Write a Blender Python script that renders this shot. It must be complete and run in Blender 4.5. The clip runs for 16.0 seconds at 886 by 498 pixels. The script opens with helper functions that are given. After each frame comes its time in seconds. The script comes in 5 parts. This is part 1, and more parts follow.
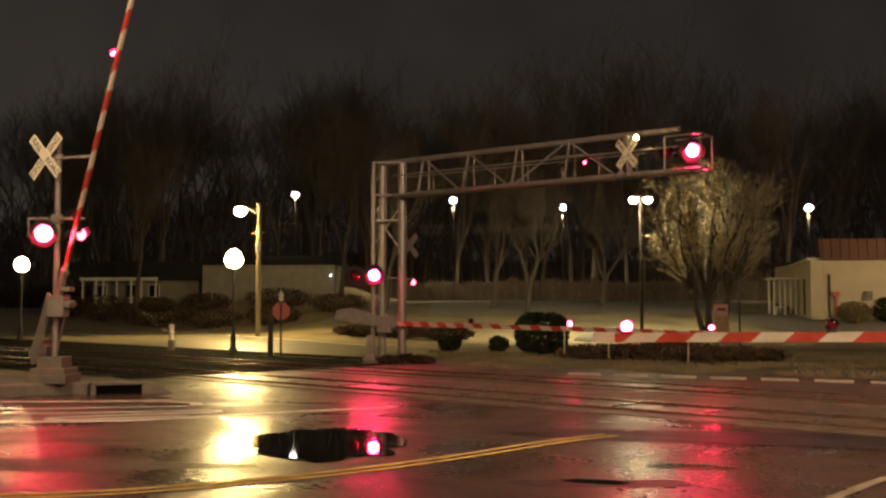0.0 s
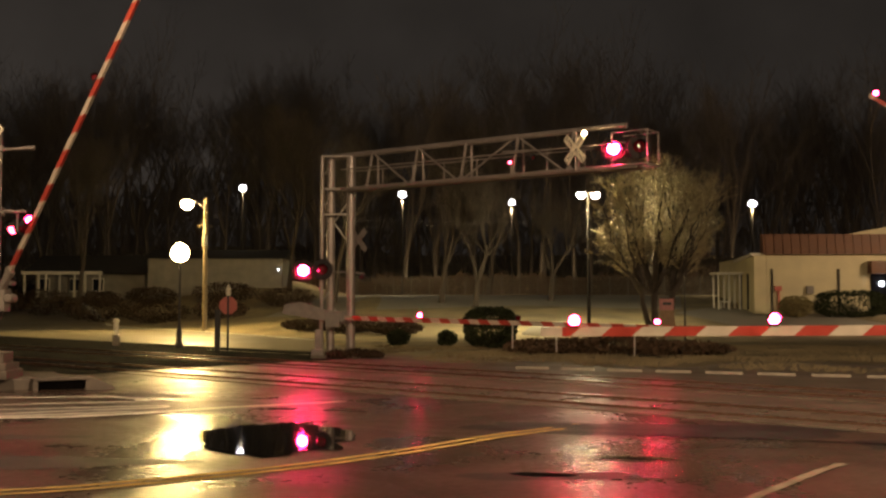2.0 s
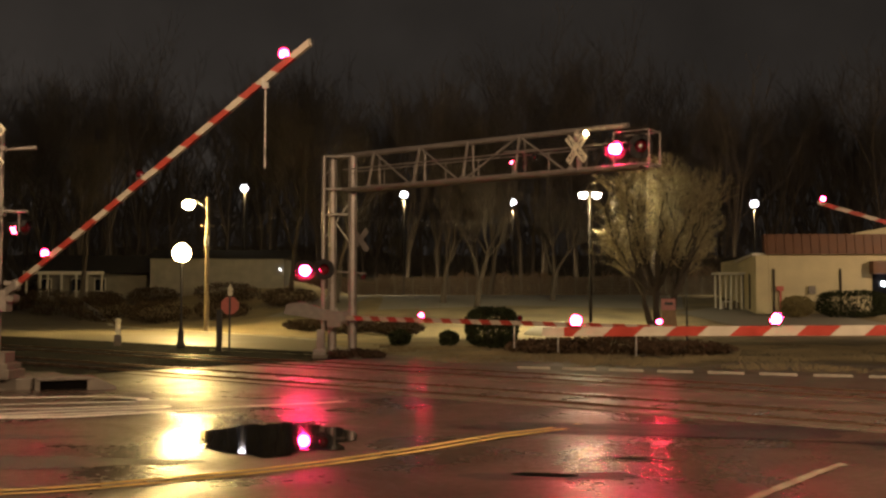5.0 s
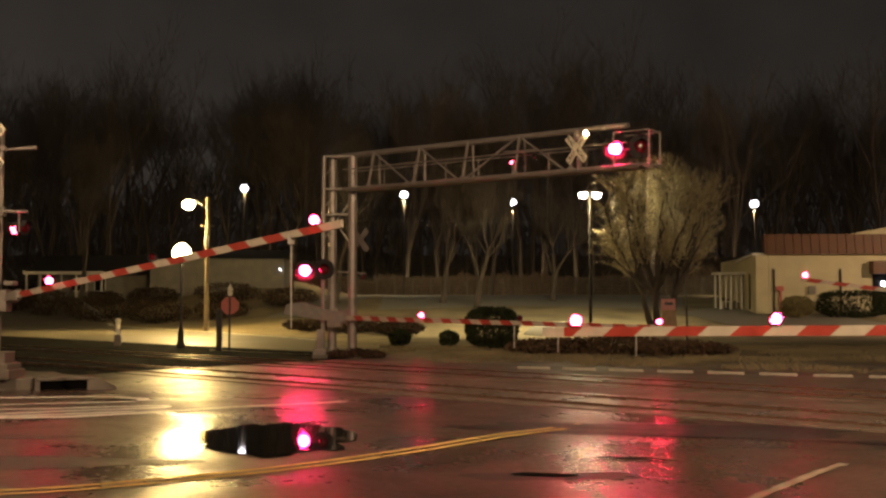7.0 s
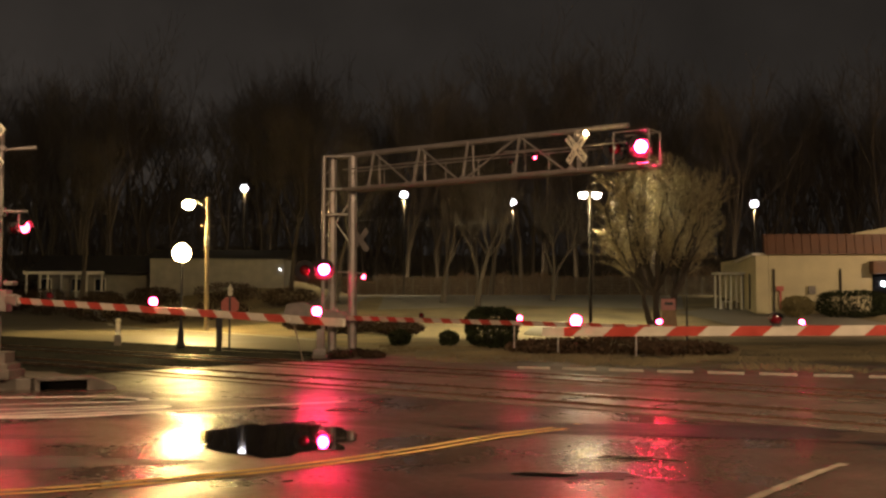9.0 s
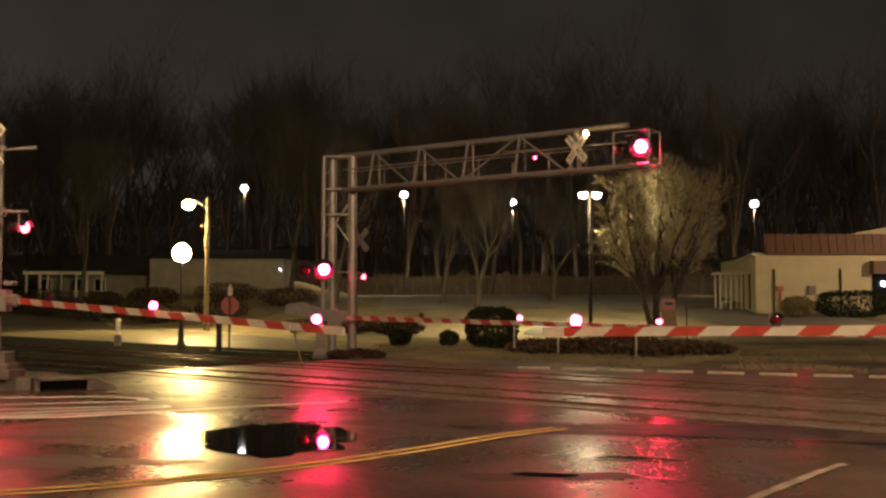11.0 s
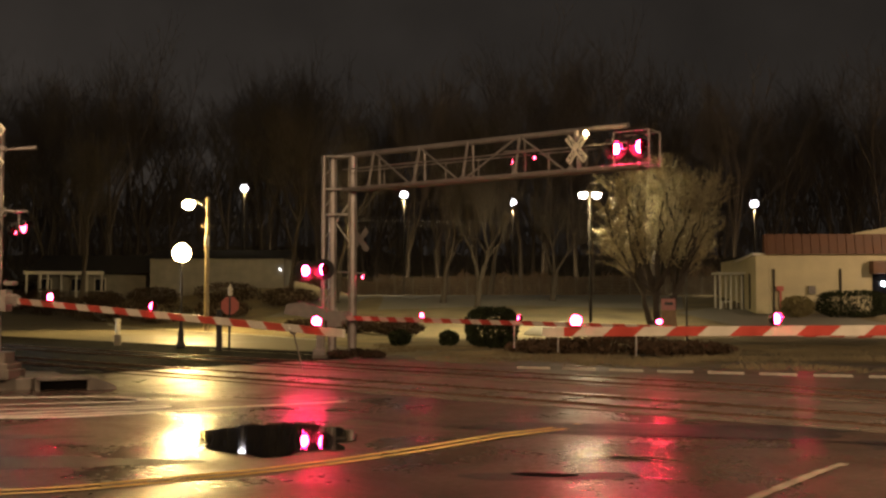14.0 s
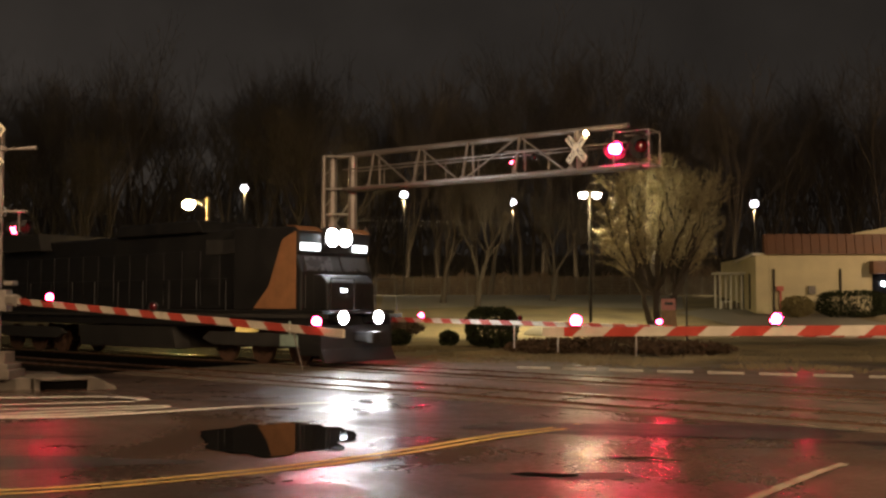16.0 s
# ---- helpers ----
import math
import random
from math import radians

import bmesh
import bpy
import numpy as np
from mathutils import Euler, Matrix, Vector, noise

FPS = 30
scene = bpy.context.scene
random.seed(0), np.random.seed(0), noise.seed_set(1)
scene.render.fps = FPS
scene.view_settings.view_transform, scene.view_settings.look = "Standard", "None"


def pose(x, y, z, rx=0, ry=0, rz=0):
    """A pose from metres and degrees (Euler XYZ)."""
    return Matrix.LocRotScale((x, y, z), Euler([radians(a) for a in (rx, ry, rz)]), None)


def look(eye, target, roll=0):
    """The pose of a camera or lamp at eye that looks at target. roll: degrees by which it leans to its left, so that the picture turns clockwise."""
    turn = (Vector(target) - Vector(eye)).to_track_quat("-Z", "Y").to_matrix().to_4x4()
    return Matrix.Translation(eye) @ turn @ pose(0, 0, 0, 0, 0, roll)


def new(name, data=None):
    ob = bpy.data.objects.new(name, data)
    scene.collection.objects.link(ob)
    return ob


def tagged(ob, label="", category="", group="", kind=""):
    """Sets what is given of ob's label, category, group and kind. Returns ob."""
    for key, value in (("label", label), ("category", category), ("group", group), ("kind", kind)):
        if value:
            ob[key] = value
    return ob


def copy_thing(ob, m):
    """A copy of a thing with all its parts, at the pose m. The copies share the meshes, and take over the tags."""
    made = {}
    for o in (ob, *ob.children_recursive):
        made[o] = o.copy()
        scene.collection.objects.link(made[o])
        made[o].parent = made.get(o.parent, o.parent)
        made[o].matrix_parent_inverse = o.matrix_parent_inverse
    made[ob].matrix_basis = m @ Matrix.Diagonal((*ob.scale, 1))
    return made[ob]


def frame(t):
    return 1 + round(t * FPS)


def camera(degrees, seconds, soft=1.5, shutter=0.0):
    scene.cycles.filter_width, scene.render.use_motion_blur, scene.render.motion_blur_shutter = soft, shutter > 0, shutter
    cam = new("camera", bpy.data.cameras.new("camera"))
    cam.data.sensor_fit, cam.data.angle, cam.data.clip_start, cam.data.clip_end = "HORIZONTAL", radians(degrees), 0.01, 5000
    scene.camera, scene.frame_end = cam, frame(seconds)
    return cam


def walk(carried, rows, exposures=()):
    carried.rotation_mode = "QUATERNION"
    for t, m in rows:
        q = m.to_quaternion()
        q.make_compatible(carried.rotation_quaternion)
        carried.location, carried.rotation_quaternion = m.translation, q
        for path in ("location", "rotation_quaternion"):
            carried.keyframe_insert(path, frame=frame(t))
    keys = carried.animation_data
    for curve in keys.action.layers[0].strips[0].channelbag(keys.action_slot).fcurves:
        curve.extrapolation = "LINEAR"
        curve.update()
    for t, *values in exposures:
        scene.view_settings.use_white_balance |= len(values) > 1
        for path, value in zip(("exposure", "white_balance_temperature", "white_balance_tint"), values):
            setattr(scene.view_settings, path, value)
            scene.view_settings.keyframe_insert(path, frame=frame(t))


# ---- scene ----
# Night railway crossing: the track runs along RAIL, the road crosses along OVER.
cam = camera(46, 16.0, soft=2.5)
EYE = (0, 0, 1.85)


def aim(yaw, pitch):
    """Camera pose: yaw to the left, pitch up, in degrees."""
    return pose(*EYE, 90 + pitch, 0, yaw)


walk(cam, [(0.0, aim(2.72, 3.22)), (0.25, aim(2.45, 3.2)), (0.5, aim(1.86, 3.13)), (0.75, aim(1.15, 3.04)), (1.0, aim(0.44, 2.97)), (1.25, aim(-0.05, 2.94)), (1.5, aim(-0.18, 2.93)), (2.0, aim(-0.09, 2.91)),
           (2.5, aim(-0.03, 2.91)), (3.0, aim(0, 2.91)), (16.0, aim(0, 2.91))])

# ---- night sky and exposure ----
scene.view_settings.exposure = 0.12
world = bpy.data.worlds.new("night_sky")
scene.world = world
world.use_nodes = True
wn, wl = world.node_tree.nodes, world.node_tree.links
coord = wn.new("ShaderNodeTexCoord")
split = wn.new("ShaderNodeSeparateXYZ")
ramp = wn.new("ShaderNodeValToRGB")
wl.new(coord.outputs["Generated"], split.inputs[0])
wl.new(split.outputs["Z"], ramp.inputs[0])
ramp.color_ramp.elements[0].color = (0.025, 0.0205, 0.0170, 1)
ramp.color_ramp.elements[1].color = (0.0185, 0.0162, 0.0148, 1)
cloud = wn.new("ShaderNodeTexNoise")
cloud.inputs["Scale"].default_value, cloud.inputs["Detail"].default_value = 3.5, 7
wl.new(coord.outputs["Generated"], cloud.inputs["Vector"])
haze = wn.new("ShaderNodeMapRange")
haze.inputs["To Min"].default_value, haze.inputs["To Max"].default_value = 0.62, 1.3
haze.inputs["From Min"].default_value, haze.inputs["From Max"].default_value = 0.3, 0.7
wl.new(cloud.outputs["Fac"], haze.inputs["Value"])
glow = wn.new("ShaderNodeVectorMath")
glow.operation = "SCALE"
wl.new(ramp.outputs[0], glow.inputs[0])
town = wn.new("ShaderNodeMapRange")
town.inputs["From Min"].default_value, town.inputs["From Max"].default_value = -0.4, 0.4
town.inputs["To Min"].default_value, town.inputs["To Max"].default_value = 1.22, 0.72
wl.new(split.outputs["X"], town.inputs["Value"])
both = wn.new("ShaderNodeMath")
both.operation = "MULTIPLY"
wl.new(haze.outputs[0], both.inputs[0])
wl.new(town.outputs[0], both.inputs[1])
wl.new(both.outputs[0], glow.inputs["Scale"])
wl.new(glow.outputs[0], wn["Background"].inputs["Color"])
wn["Background"].inputs["Strength"].default_value = 1.0

SODIUM = (1.0, 0.68, 0.23)
WARM = (1.0, 0.69, 0.42)
COOL = (0.86, 0.90, 1.0)


def point_lamp(name, place, power, color, radius=0.15):
    data = bpy.data.lights.new(name, "POINT")
    data.energy, data.color, data.shadow_soft_size = power, color, radius
    ob = new(name, data)
    ob.location = place
    return ob


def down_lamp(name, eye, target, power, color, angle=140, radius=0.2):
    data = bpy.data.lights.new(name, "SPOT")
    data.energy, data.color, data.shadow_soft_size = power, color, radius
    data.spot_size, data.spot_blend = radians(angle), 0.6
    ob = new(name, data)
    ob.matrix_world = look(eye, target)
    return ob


# ---- materials ----
def surface(name, color, rough=0.6, metal=0.0, scale=6.0, vary=0.25, bump=0.1, fine=60.0, rough_vary=0.1, spec=0.5, tint=None, coat=0.0):
    """A material with stains at a large scale and grain at a fine one."""
    m = bpy.data.materials.new(name)
    m.use_nodes = True
    n, k = m.node_tree.nodes, m.node_tree.links
    b = n["Principled BSDF"]
    tc = n.new("ShaderNodeTexCoord")
    big, small = n.new("ShaderNodeTexNoise"), n.new("ShaderNodeTexNoise")
    big.inputs["Scale"].default_value, small.inputs["Scale"].default_value = scale, fine
    big.inputs["Detail"].default_value, small.inputs["Detail"].default_value = 5, 3
    for t in (big, small):
        k.new(tc.outputs["Object"], t.inputs["Vector"])
    mix = n.new("ShaderNodeMix")
    mix.data_type = "RGBA"
    dark = [c * (1 - vary) for c in color]
    light = [min(1, c * (1 + vary)) for c in (tint or color)]
    mix.inputs["A"].default_value, mix.inputs["B"].default_value = (*dark, 1), (*light, 1)
    add = n.new("ShaderNodeMath")
    add.operation = "MULTIPLY_ADD"
    k.new(small.outputs["Fac"], add.inputs[0])
    add.inputs[1].default_value = 0.5
    half = n.new("ShaderNodeMath")
    half.operation = "MULTIPLY_ADD"
    k.new(big.outputs["Fac"], half.inputs[0])
    half.inputs[1].default_value, half.inputs[2].default_value = 1.6, -0.55
    k.new(half.outputs[0], add.inputs[2])
    clampn = n.new("ShaderNodeClamp")
    k.new(add.outputs[0], clampn.inputs["Value"])
    k.new(clampn.outputs[0], mix.inputs["Factor"])
    k.new(mix.outputs["Result"], b.inputs["Base Color"])
    mr = n.new("ShaderNodeMapRange")
    mr.inputs["To Min"].default_value, mr.inputs["To Max"].default_value = max(0.02, rough - rough_vary), min(1, rough + rough_vary)
    mr.inputs["From Min"].default_value, mr.inputs["From Max"].default_value = 0.3, 0.7
    k.new(big.outputs["Fac"], mr.inputs["Value"])
    k.new(mr.outputs[0], b.inputs["Roughness"])
    b.inputs["Metallic"].default_value = metal
    b.inputs["Specular IOR Level"].default_value = spec
    b.inputs["Coat Weight"].default_value = coat
    if bump:
        bp = n.new("ShaderNodeBump")
        bp.inputs["Strength"].default_value, bp.inputs["Distance"].default_value = bump, 0.02
        k.new(small.outputs["Fac"], bp.inputs["Height"])
        k.new(bp.outputs[0], b.inputs["Normal"])
    return m


def glowing(name, color, strength, base=(0.02, 0.02, 0.02)):
    m = bpy.data.materials.new(name)
    m.use_nodes = True
    b = m.node_tree.nodes["Principled BSDF"]
    b.inputs["Base Color"].default_value = (*base, 1)
    b.inputs["Emission Color"].default_value = (*color, 1)
    b.inputs["Emission Strength"].default_value = strength
    return m


def wet_asphalt(name, color, dry, wet, scale):
    """Asphalt whose water film comes and goes: smooth where wet, grainy where it drains."""
    m = surface(name, color, rough=0.3, scale=scale, vary=0.45, bump=0.28, fine=26)
    n, k = m.node_tree.nodes, m.node_tree.links
    b = n["Principled BSDF"]
    tc = n.new("ShaderNodeTexCoord")
    film, grit = n.new("ShaderNodeTexNoise"), n.new("ShaderNodeTexNoise")
    film.inputs["Scale"].default_value, film.inputs["Detail"].default_value, film.inputs["Distortion"].default_value = 0.42, 6, 0.8
    grit.inputs["Scale"].default_value, grit.inputs["Detail"].default_value = 9, 4
    for t in (film, grit):
        k.new(tc.outputs["Object"], t.inputs["Vector"])
    both = n.new("ShaderNodeMath")
    both.operation = "MULTIPLY_ADD"
    both.inputs[1].default_value = 0.28
    k.new(grit.outputs["Fac"], both.inputs[0])
    k.new(film.outputs["Fac"], both.inputs[2])
    mr = n.new("ShaderNodeMapRange")
    mr.inputs["From Min"].default_value, mr.inputs["From Max"].default_value = 0.46, 0.82
    mr.inputs["To Min"].default_value, mr.inputs["To Max"].default_value = wet, dry
    k.new(both.outputs[0], mr.inputs["Value"])
    # hollows that hold a thin sheet of water: centre, half length, half width, roughness
    last = mr.outputs[0]
    for cx, cy, rx, ry, still in SPOTS:
        off, dist, fall, blend = n.new("ShaderNodeMapping"), n.new("ShaderNodeVectorMath"), n.new("ShaderNodeMapRange"), n.new("ShaderNodeMix")
        off.vector_type = "POINT"
        off.inputs["Scale"].default_value = (1 / rx, 1 / ry, 0)
        off.inputs["Location"].default_value = (-cx / rx, -cy / ry, 0)
        k.new(tc.outputs["Object"], off.inputs["Vector"])
        dist.operation = "LENGTH"
        k.new(off.outputs[0], dist.inputs[0])
        ragged = n.new("ShaderNodeMath")
        ragged.operation = "MULTIPLY_ADD"
        ragged.inputs[1].default_value = 0.9
        k.new(grit.outputs["Fac"], ragged.inputs[0])
        k.new(dist.outputs["Value"], ragged.inputs[2])
        fall.inputs["From Min"].default_value, fall.inputs["From Max"].default_value = 0.75, 1.9
        fall.inputs["To Min"].default_value, fall.inputs["To Max"].default_value = 1, 0
        k.new(ragged.outputs[0], fall.inputs["Value"])
        blend.data_type = "FLOAT"
        k.new(fall.outputs[0], blend.inputs["Factor"])
        k.new(last, blend.inputs["A"])
        blend.inputs["B"].default_value = still
        last = blend.outputs["Result"]
    k.new(last, b.inputs["Roughness"])
    return m


SPOTS = ((-3.5, 14.1, 0.62, 2.9, 0.16), (2.25, 12.7, 1.1, 2.0, 0.17))
ASPHALT = wet_asphalt("wet_asphalt", (0.074, 0.050, 0.037), 0.56, 0.2, 0.7)
ASPHALT_OLD = wet_asphalt("damp_asphalt", (0.17, 0.14, 0.105), 0.76, 0.42, 0.8)
PATCH = surface("wet_asphalt_patch", (0.036, 0.032, 0.029), rough=0.52, rough_vary=0.1, scale=1.2, vary=0.4, bump=0.25, fine=45)
STREET = surface("damp_street", (0.20, 0.175, 0.125), rough=0.5, rough_vary=0.12, scale=0.25, vary=0.3, bump=0.2, fine=20)
LOT = surface("pale_lot", (0.24, 0.22, 0.18), rough=0.7, scale=0.2, vary=0.25, bump=0.2, fine=10)
GRASS = surface("winter_grass", (0.23, 0.19, 0.11), rough=0.9, scale=0.35, vary=0.55, bump=0.8, fine=9, tint=(0.25, 0.20, 0.11))
# wet stone, near-black because the bed's shade is put into its colour
SHADED_GRAVEL = surface("ballast", (0.007, 0.006, 0.0055), rough=0.95, spec=0.02, scale=3, vary=0.5, bump=1.0, fine=26)
PANEL = wet_asphalt("crossing_panel", (0.17, 0.135, 0.10), 0.62, 0.19, 1.6)
PUDDLE = surface("standing_water", (0.006, 0.006, 0.006), rough=0.03, rough_vary=0.01, scale=2, vary=0.2, bump=0.0)
CONCRETE = surface("old_concrete", (0.15, 0.125, 0.10), rough=0.75, scale=2.5, vary=0.35, bump=0.4, fine=40)
WHITE_LINE = surface("worn_white_line", (0.70, 0.68, 0.58), spec=0.12, rough=0.7, scale=5, vary=0.3, bump=0.2, fine=60)
YELLOW_LINE = surface("worn_yellow_line", (0.60, 0.42, 0.14), spec=0.12, rough=0.7, scale=4, vary=0.35, bump=0.2, fine=60)
RAIL_STEEL = surface("polished_rail", (0.42, 0.40, 0.37), rough=0.26, metal=1.0, scale=8, vary=0.25, bump=0.05)
RUST = surface("rusty_steel", (0.14, 0.075, 0.045), rough=0.7, metal=0.3, scale=9, vary=0.4, bump=0.3)
TIE = surface("creosoted_timber", (0.016, 0.013, 0.011), spec=0.06, rough=0.9, scale=6, vary=0.4, bump=0.5)
GALV = surface("galvanised_steel", (0.46, 0.43, 0.39), rough=0.5, metal=0.35, scale=5, vary=0.25, bump=0.1)
ALU = surface("weathered_aluminium", (0.29, 0.25, 0.225), rough=0.42, metal=0.4, scale=4, vary=0.25, bump=0.08)
DISC_BLACK = surface("matt_black_disc", (0.035, 0.032, 0.032), rough=0.85, spec=0.08, scale=6, vary=0.3, bump=0.08)
KERB_PALE = surface("pale_kerb", (0.42, 0.37, 0.29), rough=0.7, scale=3, vary=0.4, bump=0.3, fine=40)
STOP_PAINT = surface("scuffed_line_paint", (0.24, 0.205, 0.15), spec=0.15, rough=0.65, scale=3, vary=0.5, bump=0.25, fine=45)
BLACK = surface("black_paint", (0.03, 0.028, 0.027), rough=0.45, scale=6, vary=0.3, bump=0.08)
SIGN_WHITE = surface("reflective_white", (0.78, 0.72, 0.55), rough=0.45, scale=7, vary=0.15, bump=0.05)
GATE_WHITE = surface("gate_white_sheeting", (0.44, 0.39, 0.31), rough=0.4, scale=5, vary=0.18, bump=0.05)
GATE_RED = surface("gate_red_sheeting", (0.33, 0.045, 0.03), rough=0.4, scale=5, vary=0.25, bump=0.05)
SIGN_RED = surface("sign_red", (0.5, 0.13, 0.10), rough=0.45, scale=6, vary=0.2, bump=0.05)
SIGN_PINK = surface("faded_red_board", (0.46, 0.19, 0.17), rough=0.5, scale=6, vary=0.25, bump=0.05)
SIGN_ORANGE = surface("orange_board", (0.30, 0.19, 0.10), rough=0.6, scale=6, vary=0.25, bump=0.05)
GALV_DULL = surface("dull_case_paint", (0.20, 0.175, 0.15), rough=0.6, scale=5, vary=0.3, bump=0.1)
POLE_DARK = surface("dark_bronze_pole", (0.025, 0.022, 0.02), spec=0.03, rough=0.8, scale=5, vary=0.3, bump=0.1)
WOOD_POLE = surface("weathered_pole", (0.22, 0.17, 0.11), rough=0.8, scale=4, vary=0.35, bump=0.5, fine=30)
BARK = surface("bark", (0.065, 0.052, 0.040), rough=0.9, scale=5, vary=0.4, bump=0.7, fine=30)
LEAF_TAN = surface("tan_shrub_leaf", (0.12, 0.078, 0.048), spec=0.1, rough=0.75, scale=4, vary=0.45, bump=0.0)
LEAF_BROWN = surface("brown_shrub_leaf", (0.055, 0.036, 0.023), spec=0.1, rough=0.7, scale=4, vary=0.4, bump=0.0)
BARK_FAR = surface("dark_bark", (0.16, 0.13, 0.105), rough=0.95, scale=5, vary=0.3, bump=0.0)
# paler copy of bark: lamplight on shoots and twigs is in the colour
BARK_LAMPLIT = surface("lamplit_bark", (0.30, 0.25, 0.15), rough=0.9, scale=5, vary=0.4, bump=0.6, fine=30)
LEAF = surface("evergreen_leaf", (0.035, 0.042, 0.02), spec=0.1, rough=0.7, scale=4, vary=0.5, bump=0.0)
LEAF_DRY = surface("dry_leaf", (0.22, 0.18, 0.075), rough=0.7, scale=4, vary=0.4, bump=0.0)
STUCCO = surface("cream_stucco", (0.55, 0.48, 0.30), rough=0.85, scale=0.8, vary=0.15, bump=0.3, fine=30)
ROOF_RUST = surface("brown_metal_roof", (0.13, 0.055, 0.025), rough=0.55, scale=1.5, vary=0.25, bump=0.15)
SIDING = surface("grey_siding", (0.22, 0.20, 0.17), rough=0.8, scale=1.2, vary=0.25, bump=0.2)
ROOF_DARK = surface("dark_shingle", (0.05, 0.045, 0.04), spec=0.1, rough=0.85, scale=3, vary=0.4, bump=0.4)
TRIM = surface("white_trim", (0.62, 0.58, 0.5), rough=0.6, scale=3, vary=0.15, bump=0.1)
CAB_GLASS = surface("hazy_windshield", (0.06, 0.06, 0.062), rough=0.3, rough_vary=0.1, scale=3, vary=0.3, bump=0.0)
DARK_GLASS = surface("dark_window_glass", (0.01, 0.01, 0.012), rough=0.06, rough_vary=0.03, scale=3, vary=0.2, bump=0.0)
LOCO_BLACK = surface("locomotive_black", (0.018, 0.017, 0.016), rough=0.5, rough_vary=0.15, scale=1.5, vary=0.4, bump=0.1, fine=14)
LOCO_ORANGE = surface("locomotive_orange", (0.38, 0.18, 0.08), rough=0.42, scale=2, vary=0.25, bump=0.06, fine=14)
LOCO_GREY = surface("locomotive_frame_grey", (0.045, 0.042, 0.038), rough=0.6, scale=2, vary=0.4, bump=0.2)
GREEN_BOARD = surface("pale_green_board", (0.32, 0.42, 0.36), rough=0.5, scale=4, vary=0.2, bump=0.05)
FENCE = surface("fence_mesh", (0.10, 0.095, 0.085), rough=0.7, scale=2, vary=0.3, bump=0.2)
RED_GLASS_OFF = surface("unlit_red_glass", (0.10, 0.006, 0.01), rough=0.15, rough_vary=0.05, scale=6, vary=0.2, bump=0.0)
RED_LIT = glowing("lit_red_lens", (1.0, 0.012, 0.075), 560)
RED_MID = glowing("lit_red_mast_lens", (1.0, 0.014, 0.055), 260)
RED_LIT_SMALL = glowing("lit_red_gate_lens", (1.0, 0.010, 0.05), 320)
RED_DIM = glowing("spill_red_lens", (1.0, 0.03, 0.07), 40)
GLOBE_LIT = glowing("lit_globe", (1.0, 0.72, 0.32), 60)
COBRA_LIT = glowing("lit_sodium_glass", (1.0, 0.74, 0.36), 120)
FAR_LIT = glowing("lit_lot_lamp", (0.92, 0.90, 1.0), 9)
PAIR_LIT = glowing("lit_pair_lamp", (1.0, 0.90, 0.78), 26)
BOARD_LIT = glowing("lit_number_board", (0.93, 0.97, 1.0), 4)
HEAD_LIT = glowing("lit_headlight", (0.95, 0.97, 1.0), 140)
DITCH_LIT = glowing("lit_ditch_light", (0.97, 0.97, 1.0), 130)
NOSE_LIT = glowing("lit_nose_lamp", (0.9, 0.95, 1.0), 8)
WINDOW_LIT = glowing("lit_door_lamp", (0.9, 0.95, 1.0), 12)


